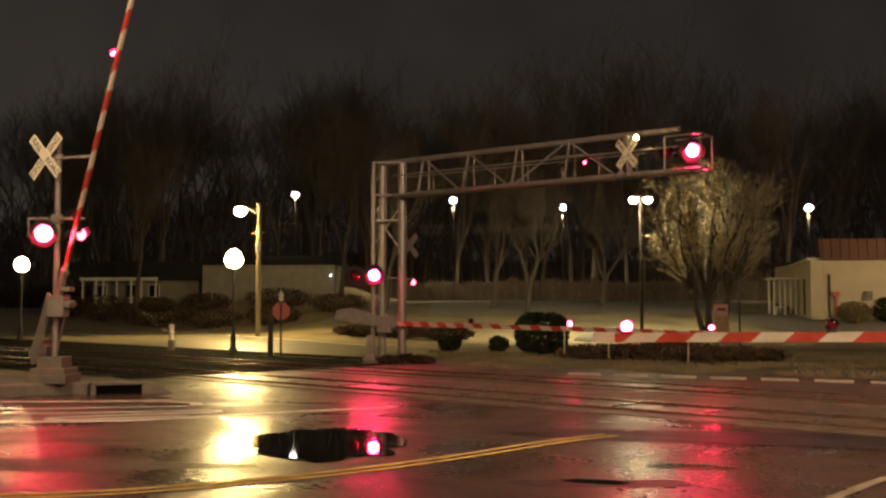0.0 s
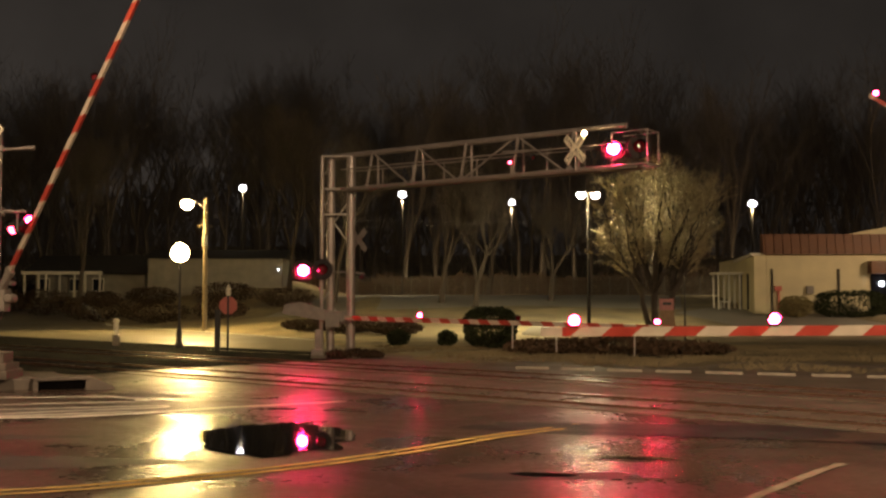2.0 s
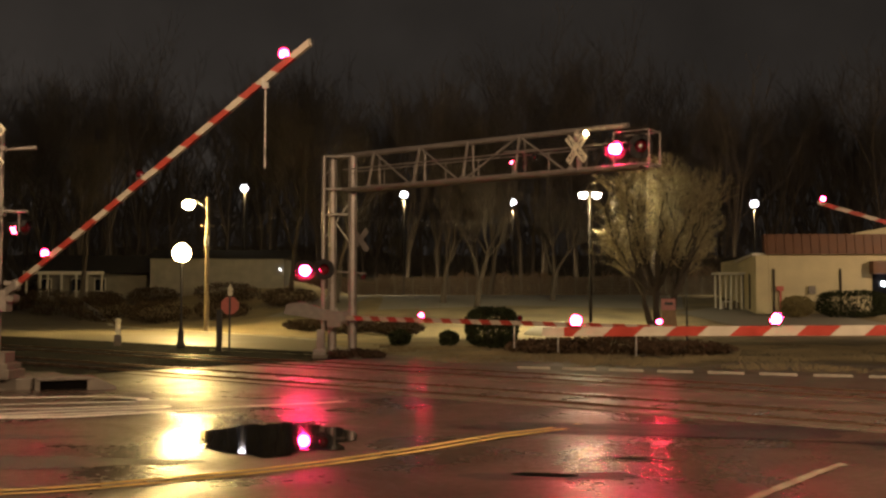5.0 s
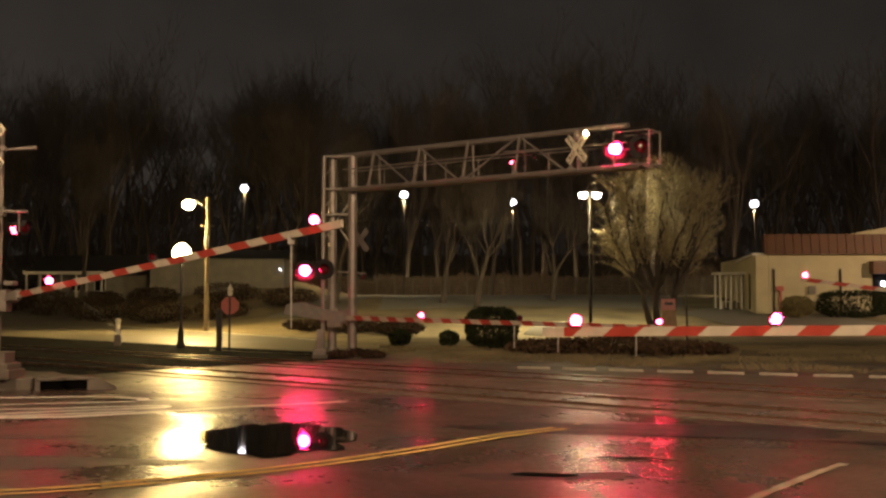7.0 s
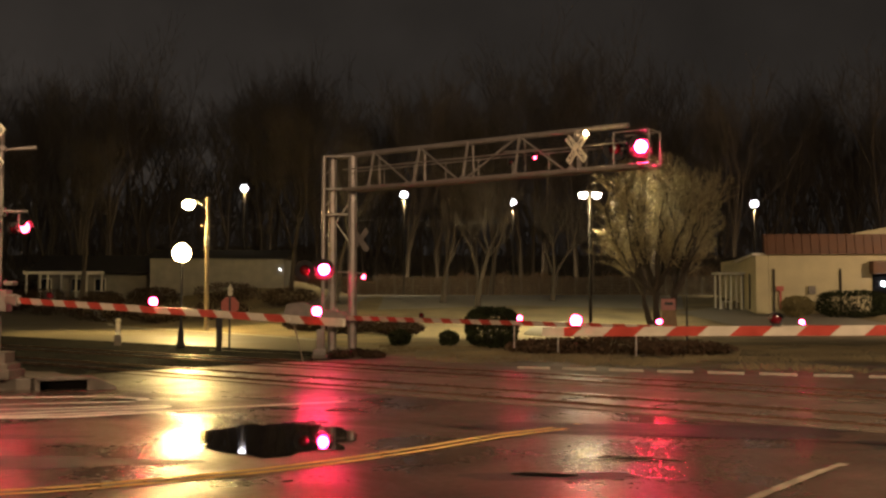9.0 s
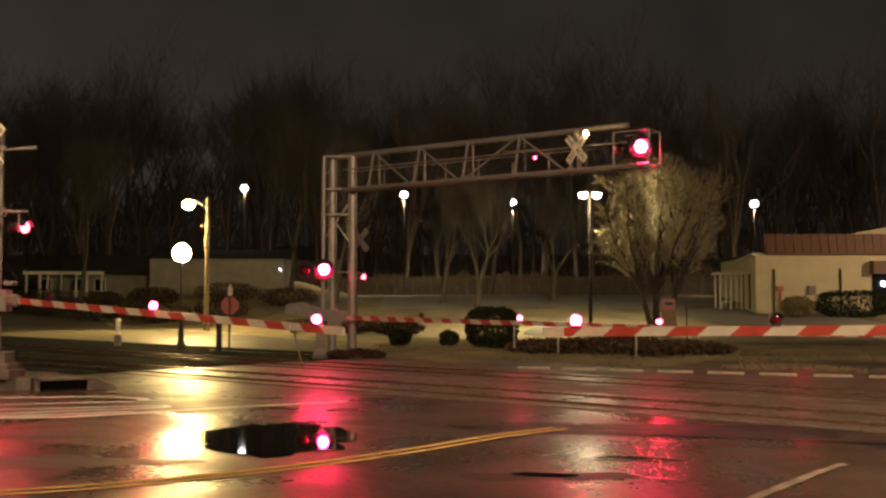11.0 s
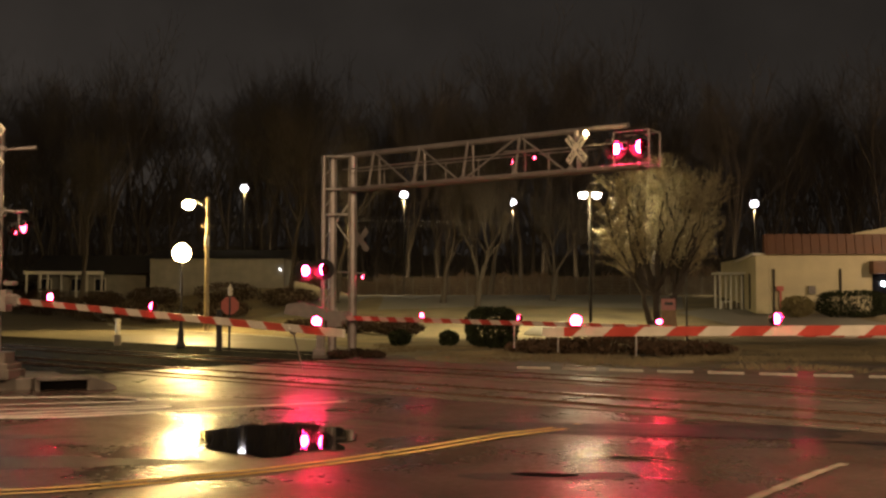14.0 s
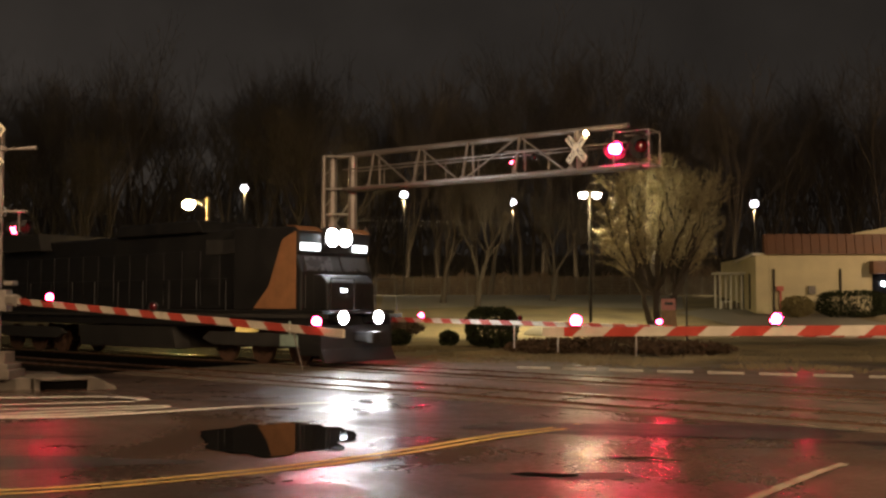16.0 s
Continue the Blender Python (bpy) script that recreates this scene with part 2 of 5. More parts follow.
# ---- mesh building ----
class Shape:
    """Collects boxes, tubes, discs and prisms for one mesh."""

    def __init__(self):
        self.v, self.f, self.m = [], [], []

    def add(self, verts, faces, mi=0):
        o = len(self.v)
        self.v += [tuple(p) for p in verts]
        self.f += [tuple(o + i for i in f) for f in faces]
        self.m += [mi] * len(faces)
        return self

    def box(self, c, s, mi=0, rot=None):
        x, y, z = (a / 2 for a in s)
        pts = [Vector((i, j, k)) for k in (-z, z) for j in (-y, y) for i in (-x, x)]
        if rot is not None:
            pts = [rot @ p for p in pts]
        pts = [p + Vector(c) for p in pts]
        return self.add(pts, [(0, 2, 3, 1), (4, 5, 7, 6), (0, 1, 5, 4), (2, 6, 7, 3), (0, 4, 6, 2), (1, 3, 7, 5)], mi)

    def tube(self, a, b, r0, r1=None, n=8, mi=0, caps=True):
        a, b = Vector(a), Vector(b)
        r1 = r0 if r1 is None else r1
        q = (b - a).to_track_quat("Z", "Y")
        ring = [Vector((math.cos(2 * math.pi * i / n), math.sin(2 * math.pi * i / n), 0)) for i in range(n)]
        pts = [a + q @ (p * r0) for p in ring] + [b + q @ (p * r1) for p in ring]
        faces = [(i, (i + 1) % n, n + (i + 1) % n, n + i) for i in range(n)]
        if caps:
            faces += [tuple(range(n - 1, -1, -1)), tuple(range(n, 2 * n))]
        return self.add(pts, faces, mi)

    def lathe(self, profile, n=16, mi=0, m=None, caps=True):
        """Turns (radius, height) pairs round z."""
        m = m or Matrix()
        pts = [m @ Vector((r * math.cos(2 * math.pi * i / n), r * math.sin(2 * math.pi * i / n), z)) for r, z in profile for i in range(n)]
        faces = [(j * n + i, j * n + (i + 1) % n, (j + 1) * n + (i + 1) % n, (j + 1) * n + i) for j in range(len(profile) - 1) for i in range(n)]
        if caps:
            faces += [tuple(range(n - 1, -1, -1)), tuple(range((len(profile) - 1) * n, len(profile) * n))]
        return self.add(pts, faces, mi)

    def prism(self, outline, axis, lo, hi, mi=0):
        """Pushes a 2D outline along the axis 'x', 'y' or 'z' from lo to hi."""
        put = {"x": lambda p, w: (w, p[0], p[1]), "y": lambda p, w: (p[0], w, p[1]), "z": lambda p, w: (p[0], p[1], w)}[axis]
        n = len(outline)
        pts = [put(p, lo) for p in outline] + [put(p, hi) for p in outline]
        faces = [(i, (i + 1) % n, n + (i + 1) % n, n + i) for i in range(n)] + [tuple(range(n - 1, -1, -1)), tuple(range(n, 2 * n))]
        return self.add(pts, faces, mi)

    def mesh(self, name, mats):
        me = bpy.data.meshes.new(name)
        me.from_pydata(self.v, [], self.f)
        for m in mats if isinstance(mats, (list, tuple)) else [mats]:
            me.materials.append(m)
        me.polygons.foreach_set("material_index", self.m)
        me.validate()
        bm = bmesh.new()
        bm.from_mesh(me)
        bmesh.ops.recalc_face_normals(bm, faces=bm.faces)
        bm.to_mesh(me)
        bm.free()
        return me


def part(name, shape, mats, parent=None, label="", smooth=False, bevel=0.0):
    ob = new(name, shape.mesh(name, mats))
    ob.parent = parent
    if label:
        ob["label"] = label
    if smooth:
        ob.data.shade_smooth()
    if bevel:
        mod = ob.modifiers.new("bevel", "BEVEL")
        mod.width, mod.segments, mod.limit_method = bevel, 2, "ANGLE"
    return ob


def thing(name, m, label, category, group=""):
    ob = new(name)
    ob.empty_display_size = 0.3
    ob.matrix_world = m
    return tagged(ob, label, category, group)


def setting(name, shape, mats, label, category, smooth=False):
    return tagged(part(name, shape, mats, smooth=smooth), label, category, kind="structure")


# ---- the plan: u runs along the track, c across it ----
RAIL, OVER = Vector((0.766, -0.643, 0)), Vector((0.643, 0.766, 0))
NEAR_TRACK, FAR_TRACK = 17.6, 22.3
RAIL_YAW = math.degrees(math.atan2(-0.643, 0.766))


def plan(u, c, z=0.0):
    p = RAIL * u + OVER * c
    return Vector((p.x, p.y, z))


def ease(a):
    a = max(0.0, min(1.0, a))
    return a * a * (3 - 2 * a)


def level(x, y):
    """Height of the ground."""
    c = x * 0.643 + y * 0.766
    z = -0.1 * ease((c - 11) / 4)
    start = 56 + max(0.0, -(x + 6)) * 1.4
    z += 2.6 * ease((y - start) / 42)
    z += 1.9 * ease((y - 84) / 16) * ease((-8 - x) / 10)
    z += 9.0 * ease((y - 125) / 90) * ease((x + 160) / 100)
    return z


def on(x, y, dz=0.0):
    return Vector((x, y, level(x, y) + dz))


def sheet(shape, outline, lift, step=1.5, mi=0):
    """A surface that follows the ground inside a convex outline."""
    xs, ys = [p[0] for p in outline], [p[1] for p in outline]
    bm = bmesh.new()
    nx, ny = max(1, int((max(xs) - min(xs)) / step)), max(1, int((max(ys) - min(ys)) / step))
    bm.faces.new([bm.verts.new((p[0], p[1], 0)) for p in outline])
    for i in range(1, nx):
        bmesh.ops.bisect_plane(bm, geom=bm.verts[:] + bm.edges[:] + bm.faces[:], plane_co=(min(xs) + (max(xs) - min(xs)) * i / nx, 0, 0), plane_no=(1, 0, 0))
    for i in range(1, ny):
        bmesh.ops.bisect_plane(bm, geom=bm.verts[:] + bm.edges[:] + bm.faces[:], plane_co=(0, min(ys) + (max(ys) - min(ys)) * i / ny, 0), plane_no=(0, 1, 0))
    bm.verts.index_update()
    shape.add([on(v.co.x, v.co.y, lift) for v in bm.verts], [[v.index for v in f.verts] for f in bm.faces], mi)
    bm.free()
    return shape


def ribbon(shape, points, width, lift, mi=0, wobble=0.0):
    """A painted line along points, following the ground."""
    pts = []
    for a, b in zip(points, points[1:]):
        n = max(1, int((Vector(b) - Vector(a)).length / 0.4))
        pts += [Vector(a).lerp(Vector(b), i / n) for i in range(n)]
    pts.append(Vector(points[-1]))
    verts = []
    for i, p in enumerate(pts):
        d = (pts[min(i + 1, len(pts) - 1)] - pts[max(i - 1, 0)]).normalized()
        s = Vector((-d.y, d.x))
        w = width / 2 * (1 + wobble * noise.noise((p.x * 2, p.y * 2, 0)))
        for q in (p + s * w, p - s * w):
            verts.append(on(q.x, q.y, lift))
    return shape.add(verts, [(2 * i, 2 * i + 1, 2 * i + 3, 2 * i + 2) for i in range(len(pts) - 1)], mi)


def curve_through(points, n=10):
    """A smooth line through the points (Catmull-Rom)."""
    p = [Vector(q) for q in points]
    p = [p[0] * 2 - p[1]] + p + [p[-1] * 2 - p[-2]]
    out = []
    for i in range(1, len(p) - 2):
        for j in range(n):
            t = j / n
            out.append(0.5 * (2 * p[i] + (p[i + 1] - p[i - 1]) * t + (2 * p[i - 1] - 5 * p[i] + 4 * p[i + 1] - p[i + 2]) * t * t + (3 * p[i] - p[i - 1] - 3 * p[i + 1] + p[i + 2]) * t ** 3))
    return out + [p[-2]]


# ---- ground ----
def build_ground():
    xs = [-3000, -1200, -500, -250, -160, -120, -90, -70] + list(range(-60, 62, 3)) + [70, 90, 120, 160, 250, 500, 1200, 3000]
    ys = [-3000, -1000, -300, -80, -30, -10] + list(range(-4, 132, 3)) + [140, 155, 170, 190, 215, 260, 400, 800, 1500, 3000]
    s = Shape()
    s.add([on(x, y, -0.03) for y in ys for x in xs], [(j * len(xs) + i, j * len(xs) + i + 1, (j + 1) * len(xs) + i + 1, (j + 1) * len(xs) + i) for j in range(len(ys) - 1) for i in range(len(xs) - 1)])
    setting("ground", s, GRASS, "dull winter grass on rising ground beyond the tracks", "ground", True)


def build_roads():
    s = Shape()
    sheet(s, [(-60, -25), (60, -25), plan(26, 16.4).xy, plan(-25.5, 16.4).xy, (-13, 21.5), (-60, 21.5)], 0.0)
    setting("road", s, ASPHALT, "wet dark asphalt road reflecting red and yellow lights", "road")
    s = Shape()
    for c0, c1 in ((18.9, 21.0), (23.6, 28.6)):
        sheet(s, [plan(-27, c0).xy, plan(26, c0).xy, plan(26, c1).xy, plan(-27, c1).xy], 0.0)
    sheet(s, [plan(-14.5, 28.6).xy, plan(-4, 28.6).xy, plan(-4, 34).xy, plan(-14.5, 34).xy], 0.0)
    setting("road_across", s, ASPHALT_OLD, "damp worn asphalt between and beyond the tracks", "road")
    s = Shape()
    sheet(s, [plan(-27.5, 28.6).xy, (-6.5, 54), (-26.3, 84), (-75, 165), plan(-150, 28.6).xy], -0.005, 3)
    setting("street", s, STREET, "damp street beside the tracks lit yellow by lamps", "road")
    s = Shape()
    sheet(s, [(-14, 82), (-8, 77), (6, 81), (18, 78), (21, 92), (8, 104), (-10, 96)], 0.0, 3)
    sheet(s, [(19, 66), (30, 64), (28, 74), (21, 80), (17, 76)], 0.0, 3)
    setting("parking_lot", s, LOT, "pale lamplit parking lot on the slope", "pavement")
    # darker overlay patches and cracks
    s = Shape()
    for cx, cy, rx, ry, seed in ((3.3, 15.9, 3.4, 0.9, 3), (-5.5, 12.2, 2.4, 0.5, 5), (1.2, 11.2, 1.1, 0.28, 6), (6.5, 14.2, 2.4, 0.5, 8), (-6.0, 14.4, 1.0, 0.25, 11)):
        pts = []
        for i in range(40):
            a = 2 * math.pi * i / 40
            k = 1 + 0.45 * noise.noise((math.cos(a) * 1.6 + seed * 7, math.sin(a) * 1.6, seed))
            pts.append(on(cx + rx * k * math.cos(a), cy + ry * k * math.sin(a), 0.004))
        s.add(pts, [tuple(range(40))])
    setting("road_patch", s, PATCH, "darker damp patches on the asphalt", "road")


def build_markings():
    yellow = curve_through([(-7.5, 9.6), (-4.3, 10.23), (-3.09, 10.8), (-1.78, 11.71), (-0.58, 12.88), (0.5, 14.19), (1.86, 16.03), (2.25, 16.6)])
    for off in (-0.11, 0.11):
        s = Shape()
        line = []
        for i, p in enumerate(yellow):
            d = (yellow[min(i + 1, len(yellow) - 1)] - yellow[max(i - 1, 0)]).normalized()
            line.append((p.x - d.y * off, p.y + d.x * off))
        ribbon(s, line, 0.11, 0.009, wobble=0.3)
        setting("centre_line", s, YELLOW_LINE, "worn double yellow centre line on wet asphalt", "road marking")
    s = Shape()
    ribbon(s, [(2.3, 9.1), (2.99, 10.02), (4.65, 12.2)], 0.125, 0.009, wobble=0.35)
    setting("stop_line", s, STOP_PAINT, "short worn white line on wet asphalt", "road marking")
    s = Shape()
    ribbon(s, [p for p in curve_through([(-13, 16.3), (-7.05, 16.72), (-5.41, 17.22), (-3.8, 18.41), (-1.92, 20.49)])], 0.26, 0.012, wobble=0.25)
    setting("edge_line", s, WHITE_LINE, "worn white edge line curving to the crossing", "road marking")
    s = Shape()
    ribbon(s, [(-13, 21.2), (-9.49, 22.38), (-7.54, 23.5)], 0.27, 0.012)
    setting("edge_line_kerb", s, WHITE_LINE, "thin white line beside the kerb", "road marking")
    # hatched wedge: one outline and a folded line inside it
    s = Shape()
    ribbon(s, [(-11.5, 20.0), (-8.58, 20.22), (-6.43, 20.5), (-5.75, 20.1), (-5.61, 19.7)], 0.24, 0.011, wobble=0.25)
    fold = [(-11.4, 18.7), (-8.0, 18.85), (-5.72, 19.5)]
    ribbon(s, fold, 0.18, 0.009, wobble=0.3)
    turn_in = [(-10.6, 17.9), (-7.6, 18.05), (-5.4, 18.62), (-4.98, 18.66), (-4.86, 18.48), (-5.05, 18.3), (-5.6, 18.12), (-7.0, 17.5), (-7.38, 17.28), (-7.3, 17.08), (-6.9, 17.06), (-5.2, 17.72)]
    ribbon(s, curve_through(turn_in, 5), 0.16, 0.009, wobble=0.3)
    setting("hatched_marking", s, WHITE_LINE, "white hatched wedge painted on the road", "road marking")
    s = Shape()
    ribbon(s, [(-84, 195), (-26.3, 84), (-13.6, 65.8), (-6.5, 54)], 0.5, 0.012, wobble=0.2)
    ribbon(s, [(-9.5, 42.6), (-4.6, 38.4)], 0.13, 0.012)
    setting("street_line", s, WHITE_LINE, "white line along the street", "road marking")


def puddle(cx, cy, rx, ry, seed, turn, rough=0.35):
    s, pts, n = Shape(), [], 72
    for i in range(n):
        a = 2 * math.pi * i / n
        k = 1 + rough * noise.noise((math.cos(a) * 1.5 + seed * 5.3, math.sin(a) * 1.5, seed)) + 0.18 * noise.noise((math.cos(a) * 5, math.sin(a) * 5, seed))
        q = Vector((rx * k * math.cos(a), ry * k * math.sin(a)))
        q.rotate(Matrix.Rotation(radians(turn), 2))
        pts.append((cx + q.x, cy + q.y, level(cx, cy) + 0.014))
    s.add(pts, [tuple(range(n))])
    setting("puddle", s, PUDDLE, "still dark puddle on the asphalt", "water")


def build_tracks():
    for c, tag in ((NEAR_TRACK, "near_track"), (FAR_TRACK, "far_track")):
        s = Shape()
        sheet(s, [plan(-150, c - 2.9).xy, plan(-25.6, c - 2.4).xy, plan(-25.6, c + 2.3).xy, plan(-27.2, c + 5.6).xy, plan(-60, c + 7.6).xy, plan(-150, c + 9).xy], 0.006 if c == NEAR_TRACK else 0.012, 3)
        setting("ballast_bed", s, SHADED_GRAVEL, "wet ballast under the rails, its shade in the dark colour", "ballast")
        track = thing("railway_track", Matrix(), "steel rails on dark timber ties through the crossing", "railway track")
        for side in (-0.7525, 0.7525):
            s = Shape()
            lift = -0.095
            prof = [(-0.036, 0.03), (0.036, 0.03), (0.036, -0.012), (0.009, -0.02), (0.009, -0.11), (0.07, -0.125), (0.07, -0.14), (-0.07, -0.14), (-0.07, -0.125), (-0.009, -0.11), (-0.009, -0.02), (-0.036, -0.012)]
            a, b = -150, 40
            n = len(prof)
            pts = [plan(u, c + side + p, lift + z + 0.03) for u in (a, b) for p, z in prof]
            s.add(pts, [(i, (i + 1) % n, n + (i + 1) % n, n + i) for i in range(n)], 1)
            s.m[-n] = 0
            part("rail", s, [RAIL_STEEL, RUST], track)
        tie = Shape().box((0, 0, 0), (0.22, 2.6, 0.16)).mesh("tie", TIE)
        u = -100.0
        while u < -26:
            ob = new("tie", tie)
            ob.parent = track
            ob.matrix_world = Matrix.Translation(plan(u, c, -0.160 + random.uniform(-0.008, 0.008))) @ pose(0, 0, 0, 0, 0, RAIL_YAW + random.uniform(-1, 1))
            u += 0.52
        # crossing panels between and beside the rails, with flangeways left open
        for i in range(26):
            u0 = -25.4 + i * 2.0
            for p0, p1 in ((-0.64, 0.64), (0.83, 1.36), (-1.36, -0.83)):
                z = -0.072 + random.uniform(-0.006, 0.006)
                s = Shape()
                s.prism([(-0.985, p0 - 0.0), (0.985, p0), (0.985, p1), (-0.985, p1)], "z", -0.12, 0)
                ob = part("crossing_panel", s, PANEL, track)
                ob.matrix_world = Matrix.Translation(plan(u0 + 1, c, z)) @ pose(0, 0, 0, 0, 0, RAIL_YAW)


# ---- red signals ----
SWITCHES = [0.47 + 0.5355 * i for i in range(14)] + [8.01] + [8.53 + 0.541 * i for i in range(10)] + [13.96, 14.52, 15.06, 15.6]


def flash_rows(on_first, base):
    """Half turns of a lens: lit face out, then dark face out, alternating."""
    rows, angle = [(0.0, base @ pose(0, 0, 0, 0, 0, 0 if on_first else 180))], 0 if on_first else 180
    for t in SWITCHES:
        if t > 15.95:
            break
        for k in range(4):
            rows.append((t + k / 30, base @ pose(0, 0, 0, 0, 0, angle + 60 * k)))
        angle += 180
    rows.append((16.0, base @ pose(0, 0, 0, 0, 0, angle)))
    return rows


FLASHERS = []


def lens_mesh(r):
    """A domed lens facing -y: lit glass in front, dark glass behind."""
    s = Shape()
    m = Matrix.Rotation(radians(90), 4, "X")
    s.lathe([(r, 0.002), (r * 0.93, r * 0.3), (r * 0.72, r * 0.52), (r * 0.4, r * 0.64), (r * 0.002, r * 0.68)], 20, 0, m, False)
    s.lathe([(r * 0.002, -r * 0.68), (r * 0.4, -r * 0.64), (r * 0.72, -r * 0.52), (r * 0.93, -r * 0.3), (r, -0.002)], 20, 1, m, False)
    s.lathe([(r, -0.002), (r, 0.002)], 20, 2, m, False)
    return s


def lamp_case(s, r, disc, hood, at=None):
    """Housing behind a lens, a flat disc round it and a visor over it."""
    face = (at or Matrix()) @ Matrix.Rotation(radians(90), 4, "X")
    s.lathe([(r * 0.97, 0.006), (disc, 0.006), (disc, -0.008), (r * 1.2, -0.010), (r * 1.2, -r * 0.75), (r * 0.6, -r * 1.1), (0.01, -r * 1.1)], 24, 0, face, False)
    s.lathe([(r * 0.97, 0.006), (r * 0.97, -0.006), (r * 1.15, -0.010), (r * 1.15, -r * 0.72), (0.01, -r * 0.9)], 24, 0, face, False)
    if hood:
        n, pts = 14, []
        for i in range(n + 1):
            a = radians(5 + 170 * i / n)
            for rr, depth in ((r * 1.06, 0.0), (r * 1.06, -hood), (r * 1.12, -hood), (r * 1.12, 0.0)):
                pts.append((at or Matrix()) @ Vector((rr * math.cos(a), depth, rr * math.sin(a))))
        s.add(pts, [(4 * i + j, 4 * i + (j + 1) % 4, 4 * i + 4 + (j + 1) % 4, 4 * i + 4 + j) for i in range(n) for j in range(4)])
    return s


def flasher(parent, place, yaw, phase, r=0.18, lit=None, disc=0.36):
    """A round signal: black disc, visor, housing and a lens that turns between lit and dark."""
    body = part("flasher", lamp_case(Shape(), r, disc or r * 1.3, r * 1.1), DISC_BLACK, parent, "black round signal head with a visor")
    body.matrix_basis = Matrix.Translation(place) @ pose(0, 0, 0, 0, 0, yaw)
    lens = part("lens", lens_mesh(r), [lit or RED_LIT, RED_GLASS_OFF, BLACK], body, "red glass lens")
    FLASHERS.append((lens, phase, Matrix()))
    return body


# ---- crossing gates ----
def gate_arm(parent, pivot, yaw, length, period, thick0, thick1, lamps, first_white=0.5):
    """A striped arm that lies along its own x axis. lamps: (distance, phase or None for steady)."""
    s = Shape()
    edges, x = [0.0], first_white
    while x < length - 0.1:
        edges.append(x)
        x += period / 2
    edges.append(length)
    pts = []
    for i, a in enumerate(edges):
        h = (thick0 + (thick1 - thick0) * a / length) / 2
        k = 0.0 if i in (0, len(edges) - 1) else -min(0.07, first_white * 0.45, (length - a) * 0.45)
        pts += [(a - k, -0.026, -h), (a + k, -0.026, h), (a + k, 0.026, h), (a - k, 0.026, -h)]
    for i in range(len(edges) - 1):
        o = 4 * i
        s.f += [(o + j, o + (j + 1) % 4, o + 4 + (j + 1) % 4, o + 4 + j) for j in range(4)]
        s.m += [i % 2] * 4
    s.v = pts
    s.f += [(0, 1, 2, 3), tuple(len(pts) - 4 + j for j in (3, 2, 1, 0))]
    s.m += [0, (len(edges) - 2) % 2]
    arm = part("arm", s, [GATE_WHITE, GATE_RED], parent, "red and white striped gate arm")
    arm.matrix_basis = Matrix.Translation(pivot) @ pose(0, 0, 0, 0, 0, yaw)
    for d, phase, facing in lamps:
        z = (thick0 + (thick1 - thick0) * d / length) / 2
        m = Matrix.Translation((d, 0, z + 0.085)) @ pose(0, 0, 0, 0, 0, facing)
        s = Shape().box((d, 0, z + 0.012), (0.12, 0.07, 0.03))
        part("lamp_case", lamp_case(s, 0.072, 0.088, 0.08, m), BLACK, arm)
        lens = part("lamp_lens", lens_mesh(0.072), [RED_LIT_SMALL, RED_GLASS_OFF, BLACK], arm, "red gate lamp")
        lens.matrix_basis = m
        if phase is not None:
            FLASHERS.append((lens, phase, m))
    return arm


def crossbuck(parent, place, yaw, size=1.22, back=False):
    """Two white blades crossed at right angles."""
    for turn in (45, -45):
        s = Shape().box((0, 0.0 if turn > 0 else 0.02, 0), (size, 0.012, 0.23))
        ob = part("crossbuck_blade", s, SIGN_WHITE if not back else ALU, parent, "white crossbuck blade with dark letters" if not back else "bare metal back of a crossbuck blade")
        ob.matrix_basis = Matrix.Translation(place) @ pose(0, 0, 0, 0, 0, yaw) @ pose(0, 0, 0, 0, turn, 0)
        if not back:
            for word, side in zip(("RAIL", "ROAD") if turn > 0 else ("CROS", "SING"), (-1, 1)):
                text = bpy.data.curves.new("letters", "FONT")
                text.body, text.size, text.align_x, text.align_y, text.extrude = word, 0.19, "CENTER", "CENTER", 0.002
                text.materials.append(BLACK)
                letters = new("letters", text)
                letters.parent = ob
                letters.matrix_basis = Matrix.Translation((side * size * 0.29, -0.011 if turn > 0 else 0.011, 0)) @ pose(0, 0, 0, 90, 0, 0)


